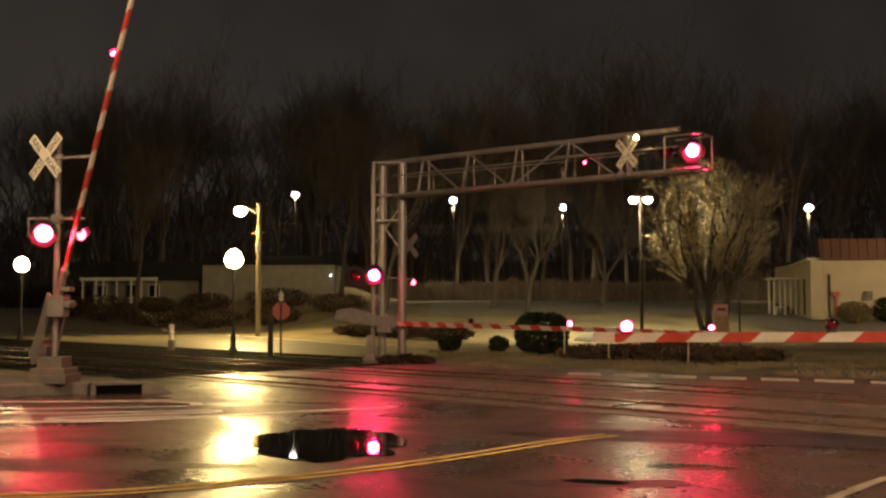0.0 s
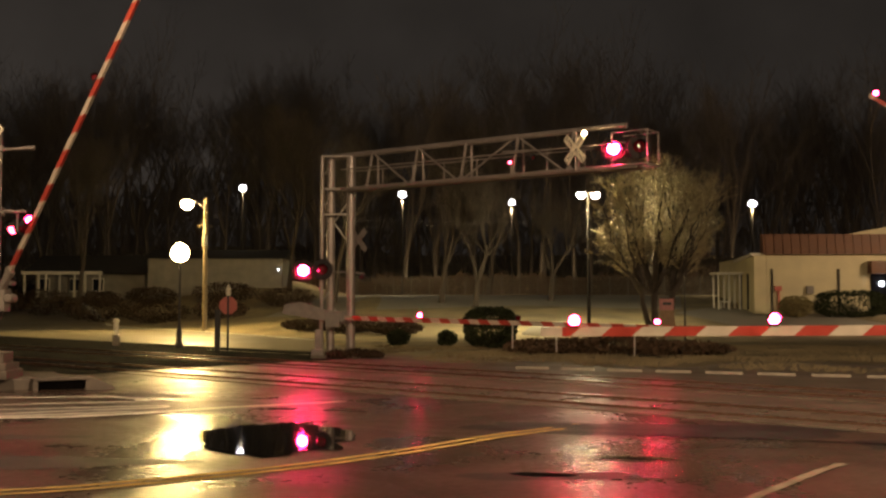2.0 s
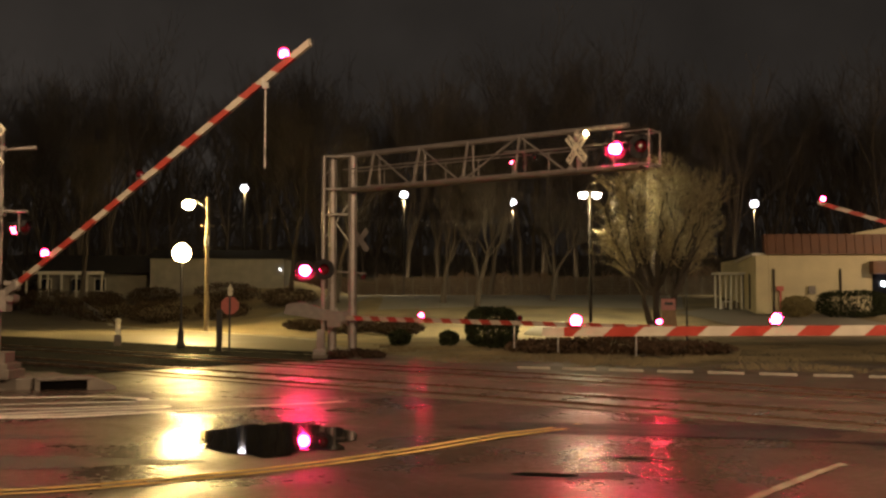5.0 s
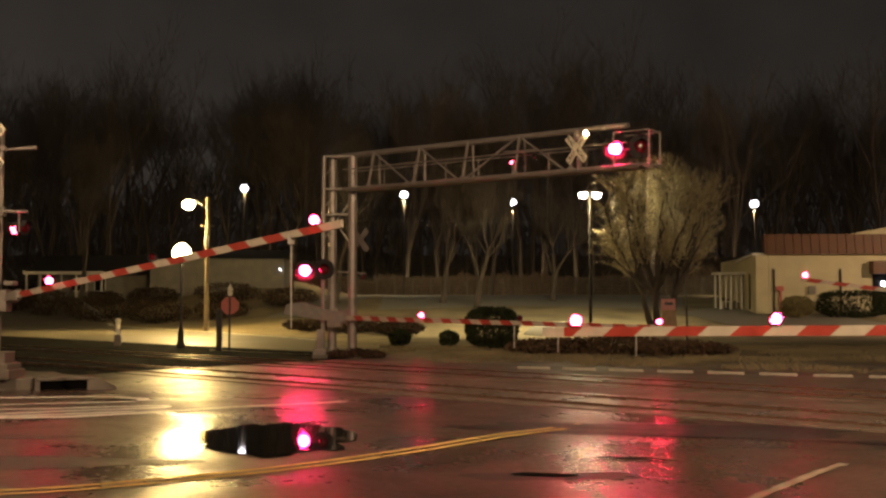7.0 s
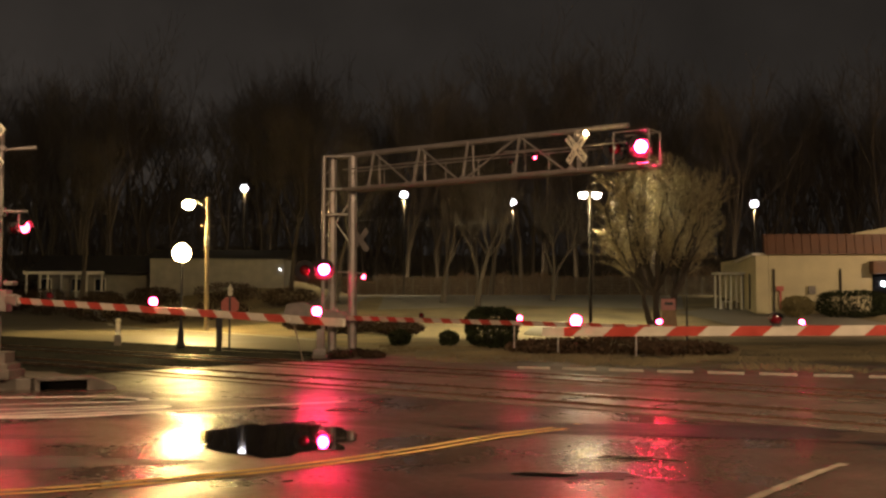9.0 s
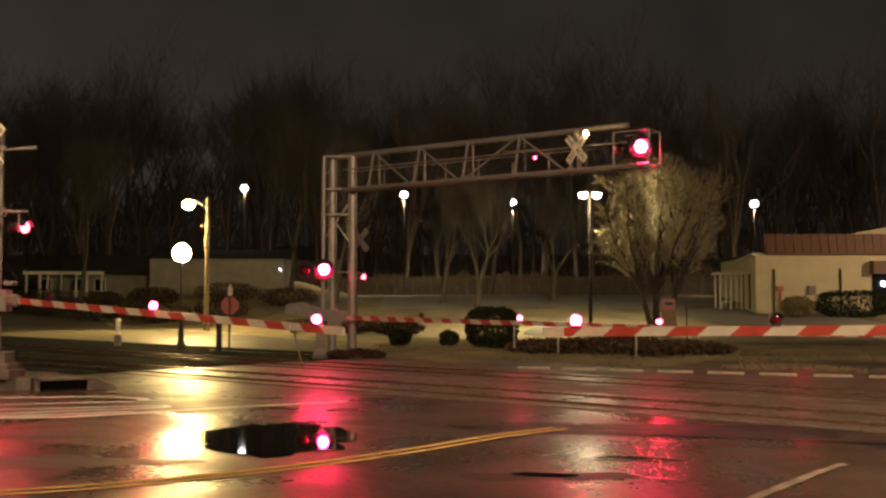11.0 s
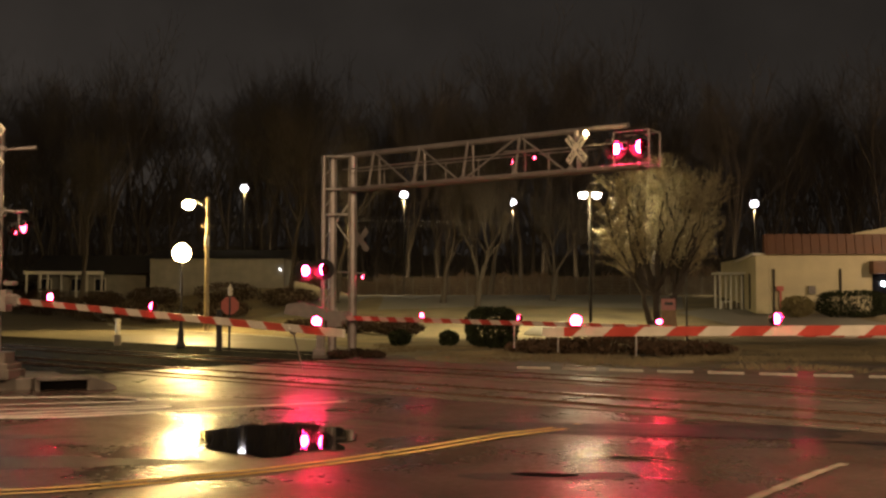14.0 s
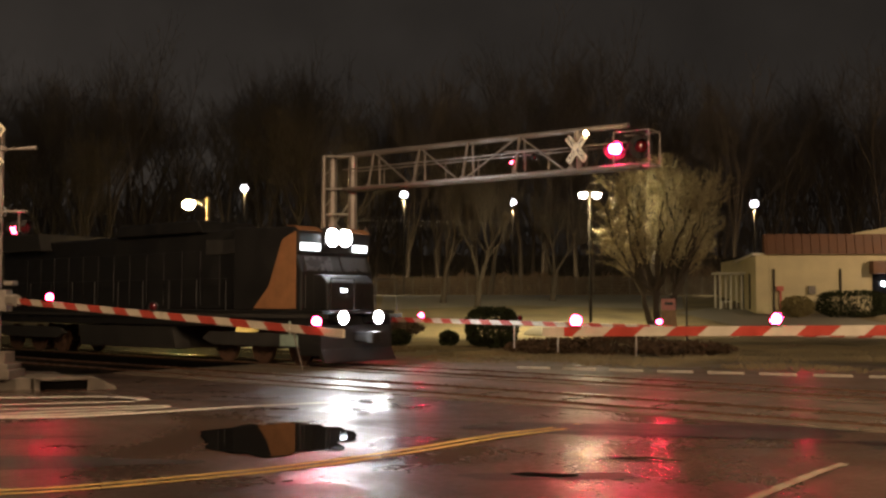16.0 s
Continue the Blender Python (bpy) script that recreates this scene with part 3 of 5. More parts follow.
def crossing_gate_left():
    base = Vector((-9.47, 22.25, 0.43))
    g = thing("crossing_gate", Matrix.Translation(base), "crossing gate with crossbuck and red flashers on a kerbed island", "crossing gate", "crossing gates")
    s = Shape().box((0, 0, -0.1), (0.86, 0.86, 0.2)).box((0, 0, 0.06), (0.75, 0.75, 0.14)).box((0, 0, 0.24), (0.55, 0.55, 0.26))
    part("footing", s, CONCRETE, g, "stained concrete footing", bevel=0.02)
    part("mast", Shape().tube((0, 0, 0.3), (0, 0, 5.1), 0.065, 0.06, 14).lathe([(0.06, 5.1), (0.07, 5.12), (0.05, 5.17), (0.01, 5.2)], 14), ALU, g, "aluminium mast", smooth=False)
    s = Shape().box((0.1, -0.1, 1.45), (0.36, 0.34, 0.46)).box((0.3, -0.1, 1.82), (0.2, 0.3, 0.1)).tube((0.36, -0.3, 1.5), (0.36, 0.05, 1.5), 0.09, n=12)
    part("gate_mechanism", s, GALV_DULL, g, "grey gate mechanism case", bevel=0.02)
    crossbuck(g, (-0.26, -0.1, 4.72), -26)
    s = Shape().tube((-0.62, -0.05, 3.35), (0.62, -0.05, 3.35), 0.03)
    s.tube((-0.62, -0.05, 2.95), (-0.62, -0.05, 3.35), 0.025).tube((0.45, -0.1, 3.3), (0.45, -0.1, 2.9), 0.02).box((0, 0, 3.35), (0.2, 0.2, 0.18))
    part("signal_arm", s, ALU, g)
    flasher(g, (-0.22, -0.18, 3.02), 20, 0, lit=RED_MID, disc=0.3)
    flasher(g, (0.5, 0.05, 3.02), 72, 0, r=0.13, lit=RED_DIM, disc=0)
    flasher(g, (0.18, 0.3, 3.02), 72, 1, r=0.13, lit=RED_DIM, disc=0)
    s = Shape().tube((0.0, 0, 4.68), (0.35, 0, 4.7), 0.03).tube((0.3, 0, 4.7), (0.75, 0, 4.72), 0.028, 0.05).lathe([(0.02, 4.62), (0.1, 4.65), (0.11, 4.75), (0.03, 4.8)], 10)
    part("bell", s, ALU, g, "aluminium bell and bracket")
    arm = gate_arm(g, (0.012, 0, 1.48), 0, 10.44, 0.86, 0.122, 0.118, [(2.06, 1, 56), (5.6, 0, 52), (9.84, None, 46)], first_white=0.95)
    part("arm_bracket", Shape().box((0.3, 0, 0), (0.9, 0.1, 0.18)).box((0.78, 0, 0), (0.12, 0.12, 0.22)), GALV_DULL, arm, "grey bolted arm bracket", bevel=0.012)
    # counterweight on the other side of the hinge
    for q in (-0.2, 0.2):
        s = Shape().prism([(0.25, -0.1), (0.25, 0.1), (-0.5, 0.13), (-1.3, 0.22), (-1.45, 0.0), (-1.3, -0.16), (-0.5, -0.12)], "y", q - 0.025, q + 0.025)
        part("counterweight_arm", s, GALV_DULL, arm, "grey counterweight plate")
    part("counterweight", Shape().box((-1.12, 0, 0.02), (0.42, 0.34, 0.3)), GALV_DULL, arm, "stacked grey counterweight", bevel=0.02)
    # steadying rod that hangs from the arm
    s = Shape().box((0, 0, -0.07), (0.1, 0.05, 0.16)).tube((0, 0, -0.1), (0, 0, -1.45), 0.012, 0.010)
    rod = part("steadying_rod", s, GALV, arm, "thin grey rod hanging from the arm")
    return g, arm, rod


def cantilever():
    """Twin post with a latticed arm over the road, signals at its tip."""
    base = Vector((-3.55, 36.5, -0.1))
    g = thing("signal_cantilever", Matrix.Translation(base), "tall metal cantilever with latticed arm, crossbucks and red flashers", "railway signal")
    arm_yaw = math.degrees(math.atan2(-6.3, 8.8))
    r = Matrix.Rotation(radians(arm_yaw), 3, "Z")
    for x, y, rad in ((-0.62, -0.15, 0.075), (-0.36, 0.35, 0.15), (0.38, 0.0, 0.155)):
        s = Shape().tube((x, y, 0.1), (x, y, 7.05), rad, n=16)
        s.box((x, y, 0.06), (0.42, 0.42, 0.1))
        part("post", s, ALU, g, "weathered aluminium post")
    for k in range(5):
        z = 1.9 + k * 1.1
        part("brace", Shape().tube((-0.62, -0.15, z), (-0.36, 0.35, z + 0.5), 0.022), GALV, g)
    for z in (5.0, 5.9, 7.05):
        part("cross_tie", Shape().tube((-0.62, -0.15, z), (0.42, 0, z + 0.02), 0.04), GALV, g)
    part("footing", Shape().box((-0.1, 0.05, 0.02), (1.7, 1.1, 0.22)), CONCRETE, g, "stained concrete footing", bevel=0.03)
    # arm in its own space, x along it
    def w(x, y, z):
        p = r @ Vector((x, y, z))
        return (p.x, p.y, p.z)
    L, lo, hi = 10.9, 5.82, 7.12
    s = Shape()
    s.tube(w(-0.45, 0.3, hi), w(L, 0.2, hi), 0.1, 0.085, 12)
    part("top_chord", s, ALU, g)
    s = Shape()
    rot = Matrix.Rotation(radians(arm_yaw), 3, "Z")
    c = r @ Vector(((L + 0.9) / 2, 0.0, lo))
    s.box(c, (L + 0.2, 0.62, 0.05), 0, rot)
    part("walkway", s, GALV_DULL, g, "narrow grated walkway")
    s = Shape()
    for y in (-0.32, 0.32):
        s.tube(w(0.3, y, lo + 0.05), w(L + 0.9, y, lo + 0.05), 0.045, n=8)
        s.tube(w(0.3, y, lo + 0.72), w(L + 0.2, y, lo + 0.72), 0.025, n=8)
    part("bottom_chord", s, ALU, g)
    for i in range(5):
        x = 1.45 + i * 1.95
        s = Shape()
        s.tube(w(x, -0.32, lo), w(x, 0.0, hi - 0.05), 0.045, n=8).tube(w(x, 0.32, lo), w(x, 0.3, hi - 0.05), 0.04, n=8)
        s.box(w(x, -0.3, lo + 0.07), (0.2, 0.03, 0.16), 0, rot)
        if i < 4:
            a, b = (lo + 0.06, hi - 0.1) if i == 2 else (hi - 0.1, lo + 0.06)
            s.tube(w(x + 0.1, -0.3 if a < 6 else 0.0, a), w(x + 1.75, 0.0 if a < 6 else -0.3, b), 0.036, n=8)
        part("lattice_bay", s, ALU, g)
    for i in range(8):
        part("rail_post", Shape().tube(w(0.35 + i * 1.3, 0.32, lo), w(0.35 + i * 1.3, 0.32, lo + 0.76), 0.024, n=8), ALU, g)
    # end cage
    s = Shape()
    for z in (lo + 0.05, lo + 1.02):
        s.tube(w(L - 0.2, -0.38, z), w(L + 0.9, -0.38, z), 0.024).tube(w(L + 0.9, -0.38, z), w(L + 0.9, 0.38, z), 0.024).tube(w(L + 0.9, 0.38, z), w(L - 0.2, 0.38, z), 0.024)
    for x, y in ((L - 0.2, -0.38), (L + 0.9, -0.38), (L + 0.9, 0.38)):
        s.tube(w(x, y, lo), w(x, y, lo + 1.02), 0.024)
    part("end_cage", s, ALU, g, "railed cage at the end")
    crossbuck(g, Vector(w(9.55, -0.5, 6.46)), arm_yaw - 16, 1.06)
    part("small_lamp", Shape().lathe([(0.01, 6.80), (0.06, 6.83), (0.07, 6.88), (0.03, 6.94)], 10, 0, Matrix.Translation(Vector(w(9.93, -0.62, 0)))), GLOBE_LIT, g, "small glowing lamp above the crossbuck")
    s = Shape().tube(w(9.55, -0.42, lo), w(9.55, -0.42, 7.0), 0.035)
    part("crossbuck_post", s, ALU, g)
    yaw = 5
    flasher(g, Vector((5.02 + 3.55, 30.3 - 36.5, 6.43)), yaw, 1)
    flasher(g, Vector((5.70 + 3.55, 29.9 - 36.5, 6.43)), yaw, 0)
    flasher(g, Vector((2.11 + 3.55, 32.2 - 36.5, 6.3)), 60, 1, r=0.08, lit=RED_DIM, disc=0)
    flasher(g, Vector((2.80 + 3.55, 31.8 - 36.5, 6.39)), 60, 0, r=0.08, lit=RED_DIM, disc=0)
    part("signal_bracket", Shape().tube((4.9 + 3.55, 30.45 - 36.5, 6.43), (6.0 + 3.55, 29.95 - 36.5, 6.43), 0.03), ALU, g)
    part("signal_bracket", Shape().tube((1.9 + 3.55, 32.3 - 36.5, 6.62), (2.9 + 3.55, 31.8 - 36.5, 6.62), 0.025), ALU, g)
    flasher(g, Vector((-4.78 + 3.55, -0.35, 3.04)), yaw, 1)
    flasher(g, Vector((-4.12 + 3.55, -0.35, 3.08)), yaw, 0)
    flasher(g, Vector((-2.80 + 3.55, 0.1, 2.84)), 35, 0, r=0.09, lit=RED_DIM, disc=0)
    part("mast_signal_arm", Shape().tube((-1.3, -0.15, 3.06), (0.85, 0.1, 2.95), 0.03), ALU, g)
    crossbuck(g, (0.62, 0.3, 4.15), 48, 1.05, back=True)
    s = Shape().box((-0.2, -0.28, 1.36), (0.5, 0.42, 0.55)).box((0.2, 0.1, 1.42), (0.4, 0.36, 0.45))
    part("gate_mechanism", s, GALV_DULL, g, "grey gate mechanism cases", bevel=0.02)
    for q in (-0.45, -0.12):
        part("counterweight_arm", Shape().prism([(0.2, 1.28), (0.2, 1.56), (-0.6, 1.72), (-1.3, 1.95), (-1.85, 1.88), (-1.95, 1.55), (-1.2, 1.42), (-0.5, 1.3)], "y", q - 0.02, q + 0.02), GALV_DULL, g, "grey counterweight plate", bevel=0.008)
    part("counterweight", Shape().box((-1.62, -0.28, 1.68), (0.4, 0.3, 0.36)), GALV_DULL, g, "stacked grey counterweight", bevel=0.02)
    part("cable_pedestal", Shape().box((-0.72, -0.3, 0.5), (0.2, 0.2, 1.0)).box((-0.72, -0.3, 0.16), (0.42, 0.36, 0.34)), ALU, g, "pale cable pedestal", bevel=0.02)
    part("stay", Shape().tube((-0.36, 0.35, 1.9), (0.38, 0.0, 0.9), 0.03).tube((-0.36, 0.35, 4.9), (0.38, 0.0, 3.9), 0.03).tube((0.38, 0.0, 5.6), (-0.36, 0.35, 4.6), 0.03), GALV, g)
    arm = gate_arm(g, (0.15, -0.2, 1.40), RAIL_YAW - 1.5, 12.7, 0.80, 0.16, 0.12, [(3.6, 1, 40), (7.6, 0, 40), (12.3, None, 40)])
    arm.matrix_basis = arm.matrix_basis @ pose(0, 0, 0, 0, 0.6, 0)
    for d, h in ((7.4, 0.75), (9.0, 0.8), (11.6, 0.8)):
        s = Shape().tube((d, 0, -0.08), (d, 0, -h), 0.02)
        part("steadying_rod", s, GALV, arm)
    return g


def crossing_gate_near():
    tip, right = Vector((1.33, 13.92, 1.455)), Vector((5.43, 12.83, 1.505))
    way = (right - tip).normalized()
    pivot = tip + way * 12.0
    base = Vector((pivot.x, pivot.y, 0))
    g = thing("crossing_gate", Matrix.Translation(base), "near crossing gate with a lowered striped arm", "crossing gate", "crossing gates")
    part("footing", Shape().box((0, 0, 0.1), (0.7, 0.7, 0.2)), CONCRETE, g, bevel=0.02)
    part("mast", Shape().tube((0, 0.25, 0.2), (0, 0.25, 4.6), 0.065, 0.06, 14), ALU, g)
    part("gate_mechanism", Shape().box((0.1, 0.1, 1.4), (0.5, 0.4, 0.7)), GALV_DULL, g, bevel=0.02)
    yaw = math.degrees(math.atan2(-way.y, -way.x))
    arm = gate_arm(g, (0, 0, pivot.z), yaw, 12.0, 0.80, 0.14, 0.12, [(11.56, None, 193), (9.04, 1, 193), (5.4, 0, 193)], first_white=0.34)
    part("arm_end", Shape().box((11.86, 0, 0), (0.29, 0.058, 0.126)), GATE_WHITE, arm, "plain white end of the arm")
    arm.matrix_basis = Matrix.Translation((0, 0, pivot.z)) @ pose(0, 0, 0, 0, 0, yaw) @ pose(0, 0, 0, 0, math.degrees(math.atan2(pivot.z - tip.z, 12.0)), 0)
    return g


def crossing_gate_far_right():
    pivot = Vector((19.42, 23.88, 0.962))
    g = thing("crossing_gate", Matrix.Translation((pivot.x, pivot.y, -0.1)), "far crossing gate whose striped arm comes down", "crossing gate", "crossing gates")
    part("footing", Shape().box((0.3, 0.2, 0.1), (0.7, 0.7, 0.2)), CONCRETE, g, bevel=0.02)
    part("mast", Shape().tube((0.3, 0.2, 0.2), (0.3, 0.2, 4.6), 0.065, 0.06, 14), ALU, g)
    part("gate_mechanism", Shape().box((0.1, 0.1, 1.15), (0.5, 0.4, 0.7)), GALV_DULL, g, bevel=0.02)
    arm = gate_arm(g, (0, 0, 1.062), RAIL_YAW + 180, 11.5, 0.8, 0.15, 0.11, [(11.38, None, 201), (6.6, 1, 201), (2.6, 0, 201)])
    return g, arm


# ---- street furniture ----
def build_island():
    s = Shape()
    out = [(-14, 20.9), (-10.2, 21.4), (-8.75, 22.3), (-8.3, 23.1), (-8.9, 24.2), (-14, 24.5)]
    s.prism(out, "z", -0.1, 0.25)
    tagged(part("kerb_island", s, CONCRETE, bevel=0.04), "concrete kerbed island at the road's edge", "kerb", kind="structure")
    g = thing("storm_drain", pose(-8.2, 22.62, 0, 0, 0, 25), "storm drain inlet with a dark slot under a concrete lid", "drain")
    # solid near-black block stands in for the shade inside the slot
    part("inlet", Shape().box((0, 0.06, 0.08), (0.95, 0.5, 0.2)), SHADED_GRAVEL, g, "near-black block for the shaded slot")
    part("lid", Shape().box((0, 0, 0.215), (1.15, 0.66, 0.07)), CONCRETE, g, "flat concrete lid", bevel=0.02)
    for x in (-0.53, 0.53):
        part("cheek", Shape().box((x, 0, 0.06), (0.1, 0.62, 0.24)), CONCRETE, g)
    s = Shape().prism([(0.55, -0.04), (0.55, 0.24), (0.7, 0.2), (1.05, 0.03), (1.1, -0.04)], "y", -0.3, 0.25)
    part("apron", s, CONCRETE, g, "sloping concrete apron")


def post_top_lamp():
    g = thing("post_lamp", Matrix.Translation(on(-11.27, 45)), "black post-top lamp with a glowing globe", "street lamp")
    part("post", Shape().lathe([(0.2, 0), (0.2, 0.12), (0.13, 0.3), (0.12, 0.7), (0.07, 0.85), (0.05, 1.2), (0.045, 3.6), (0.09, 3.68), (0.1, 3.74)], 14), BLACK, g, smooth=False)
    part("globe", Shape().lathe([(0.1, 3.68), (0.28, 3.76), (0.38, 3.95), (0.39, 4.1), (0.31, 4.32), (0.16, 4.45), (0.03, 4.5)], 32), GLOBE_LIT, g, "glowing warm globe", smooth=True)
    copy_thing(g, Matrix.Translation(on(-25.3, 55, 0.2)))


def cobra_pole():
    g = thing("utility_pole", Matrix.Translation(on(-15.84, 70)), "wooden utility pole with a lit street lamp arm", "utility pole")
    z0 = level(-15.84, 70)
    part("pole", Shape().tube((0, 0, 0), (0, 0, 8.9 - z0), 0.17, 0.12, 12), WOOD_POLE, g)
    part("lamp_arm", Shape().tube((0, 0, 8.1 - z0), (-0.7, 0, 8.6 - z0), 0.035).tube((-0.7, 0, 8.6 - z0), (-1.1, -0.05, 8.62 - z0), 0.035), GALV, g)
    part("lamp_head", Shape().lathe([(0.05, 0.16), (0.22, 0.1), (0.26, 0.02), (0.24, 0)], 14, 0, Matrix.Translation((-1.25, -0.1, 8.55 - z0))), GALV, g)
    part("lamp_glass", Shape().lathe([(0.01, -0.5), (0.2, -0.45), (0.38, -0.28), (0.42, -0.06), (0.3, 0.12), (0.05, 0.16)], 18, 0, Matrix.Translation((-1.25, -0.1, 8.53 - z0))), COBRA_LIT, g, "glowing sodium lamp glass")
    part("transformer", Shape().tube((0.02, -0.25, 5.6 - z0), (0.02, -0.25, 6.3 - z0), 0.16, n=14), GALV, g, "small grey canister")
    part("crossbar", Shape().box((0.0, 0, 6.95 - z0), (0.9, 0.08, 0.08)), WOOD_POLE, g)
    # overhead wires
    for a, b, sag in (((-15.8, 70, 7.0), (4.0, 74, 7.5), 0.25), ((-15.8, 70, 7.6), (40.0, 92, 9.5), 0.5)):
        s, ring = Shape(), []
        for i in range(21):
            k = i / 20
            p = Vector(a).lerp(Vector(b), k) - Vector((0, 0, sag * 4 * k * (1 - k)))
            ring += [p + Vector((0, 0.010 * math.cos(1.2566 * j), 0.010 * math.sin(1.2566 * j))) for j in range(5)]
        s.add(ring, [(i * 5 + j, i * 5 + (j + 1) % 5, i * 5 + 5 + (j + 1) % 5, i * 5 + 5 + j) for i in range(20) for j in range(5)])
        tagged(part("overhead_wire", s, FENCE), "thin overhead wire strung from the pole", "wire")


def lot_lamp(x, y, z, heads=1):
    g = thing("lot_lamp", Matrix.Translation(on(x, y)), "tall parking lot lamp with a bright white head", "lamp post", "parking lot lamps")
    h = z - level(x, y)
    part("pole", Shape().tube((0, 0, 0), (0, 0, h), 0.11, 0.07, 10), POLE_DARK, g)
    offs = (0,) if heads == 1 else (-0.41, 0.41)
    for o in offs:
        part("lamp_head", Shape().box((o, 0, h + 0.08), (0.5 if heads == 1 else 0.42, 0.4, 0.12)), POLE_DARK, g, bevel=0.03)
        part("lamp_glass", Shape().lathe([(0.01, h - 0.66), (0.2, h - 0.62), (0.36, h - 0.48), (0.4, h - 0.3), (0.33, h - 0.12), (0.2, h - 0.01)] if heads == 1 else [(0.01, h - 0.36), (0.15, h - 0.33), (0.25, h - 0.22), (0.28, h - 0.1), (0.24, h - 0.01)], 14, 0, Matrix.Translation((o, -0.1, 0))), FAR_LIT if heads == 1 else PAIR_LIT, g, "glowing white lamp glass", smooth=True)
    if heads == 2:
        part("crossbar", Shape().box((0, 0, h - 0.02), (1.1, 0.08, 0.08)), GALV, g)


def bollard():
    g = thing("bollard", Matrix.Translation(on(-14.57, 46.9)), "white marker post with a rounded cap", "bollard")
    part("post", Shape().box((0, 0, 0.25), (0.26, 0.26, 0.5)), GALV_DULL, g, bevel=0.02)
    part("upper_post", Shape().tube((0, 0, 0.5), (0, 0, 1.1), 0.12, 0.11, 12).lathe([(0.15, 1.08), (0.15, 1.14), (0.06, 1.22), (0.02, 1.23)], 12), SIGN_WHITE, g, "white round post and cap")


def stop_sign():
    g = thing("stop_sign", Matrix.Translation(on(-8.56, 42)), "red octagonal stop sign on a thin post", "road sign")
    h = 1.74 - level(0, 42)
    part("post", Shape().box((0, -0.04, 1.15), (0.07, 0.04, 2.3)), BLACK, g)
    out = [(0.38 * math.cos(radians(22.5 + 45 * i)), h - 0.03 + 0.38 * math.sin(radians(22.5 + 45 * i))) for i in range(8)]
    p = part("panel", Shape().prism(out, "y", -0.01, 0.005), SIGN_RED, g, "red octagon")
    s = Shape().lathe([(0.08, h + 0.36), (0.1, h + 0.42), (0.09, h + 0.6), (0.12, h + 0.62), (0.03, h + 0.78), (0.01, h + 0.85)], 12)
    part("cap_light", s, SIGN_WHITE, g, "pale cap above the sign")
    k = thing("dark_post", Matrix.Translation(on(-8.98, 42)), "thick dark square post beside the stop sign", "post")
    part("post", Shape().box((0, 0, 0.8), (0.2, 0.2, 1.6)).box((0, 0, 1.63), (0.24, 0.24, 0.06)), BLACK, k, bevel=0.015)


def roadside_board():
    g = thing("roadside_sign", Matrix.Translation(on(9.7, 45)), "red and orange board on a short stand", "sign")
    part("upper_panel", Shape().box((0, 0, 1.85), (0.62, 0.03, 0.5)), SIGN_PINK, g, "faded red panel with a dark bar", bevel=0.01)
    part("bar", Shape().box((0.02, -0.02, 1.88), (0.36, 0.012, 0.12)), BLACK, g)
    part("lower_panel", Shape().prism([(-0.36, 0.55), (0.42, 0.55), (0.3, 1.6), (-0.28, 1.6)], "y", -0.02, 0.02), SIGN_ORANGE, g, "orange lower panel")
    part("post", Shape().box((0, 0.04, 0.9), (0.07, 0.05, 1.9)), GALV_DULL, g)
    s = Shape().tube((0, 0, 0), (0, 0, 3.2), 0.045, 0.035, 8)
    ob = tagged(part("thin_pole", s, BLACK), "thin dark pole beside the tree", "pole")
    ob.location = on(10.95, 47)


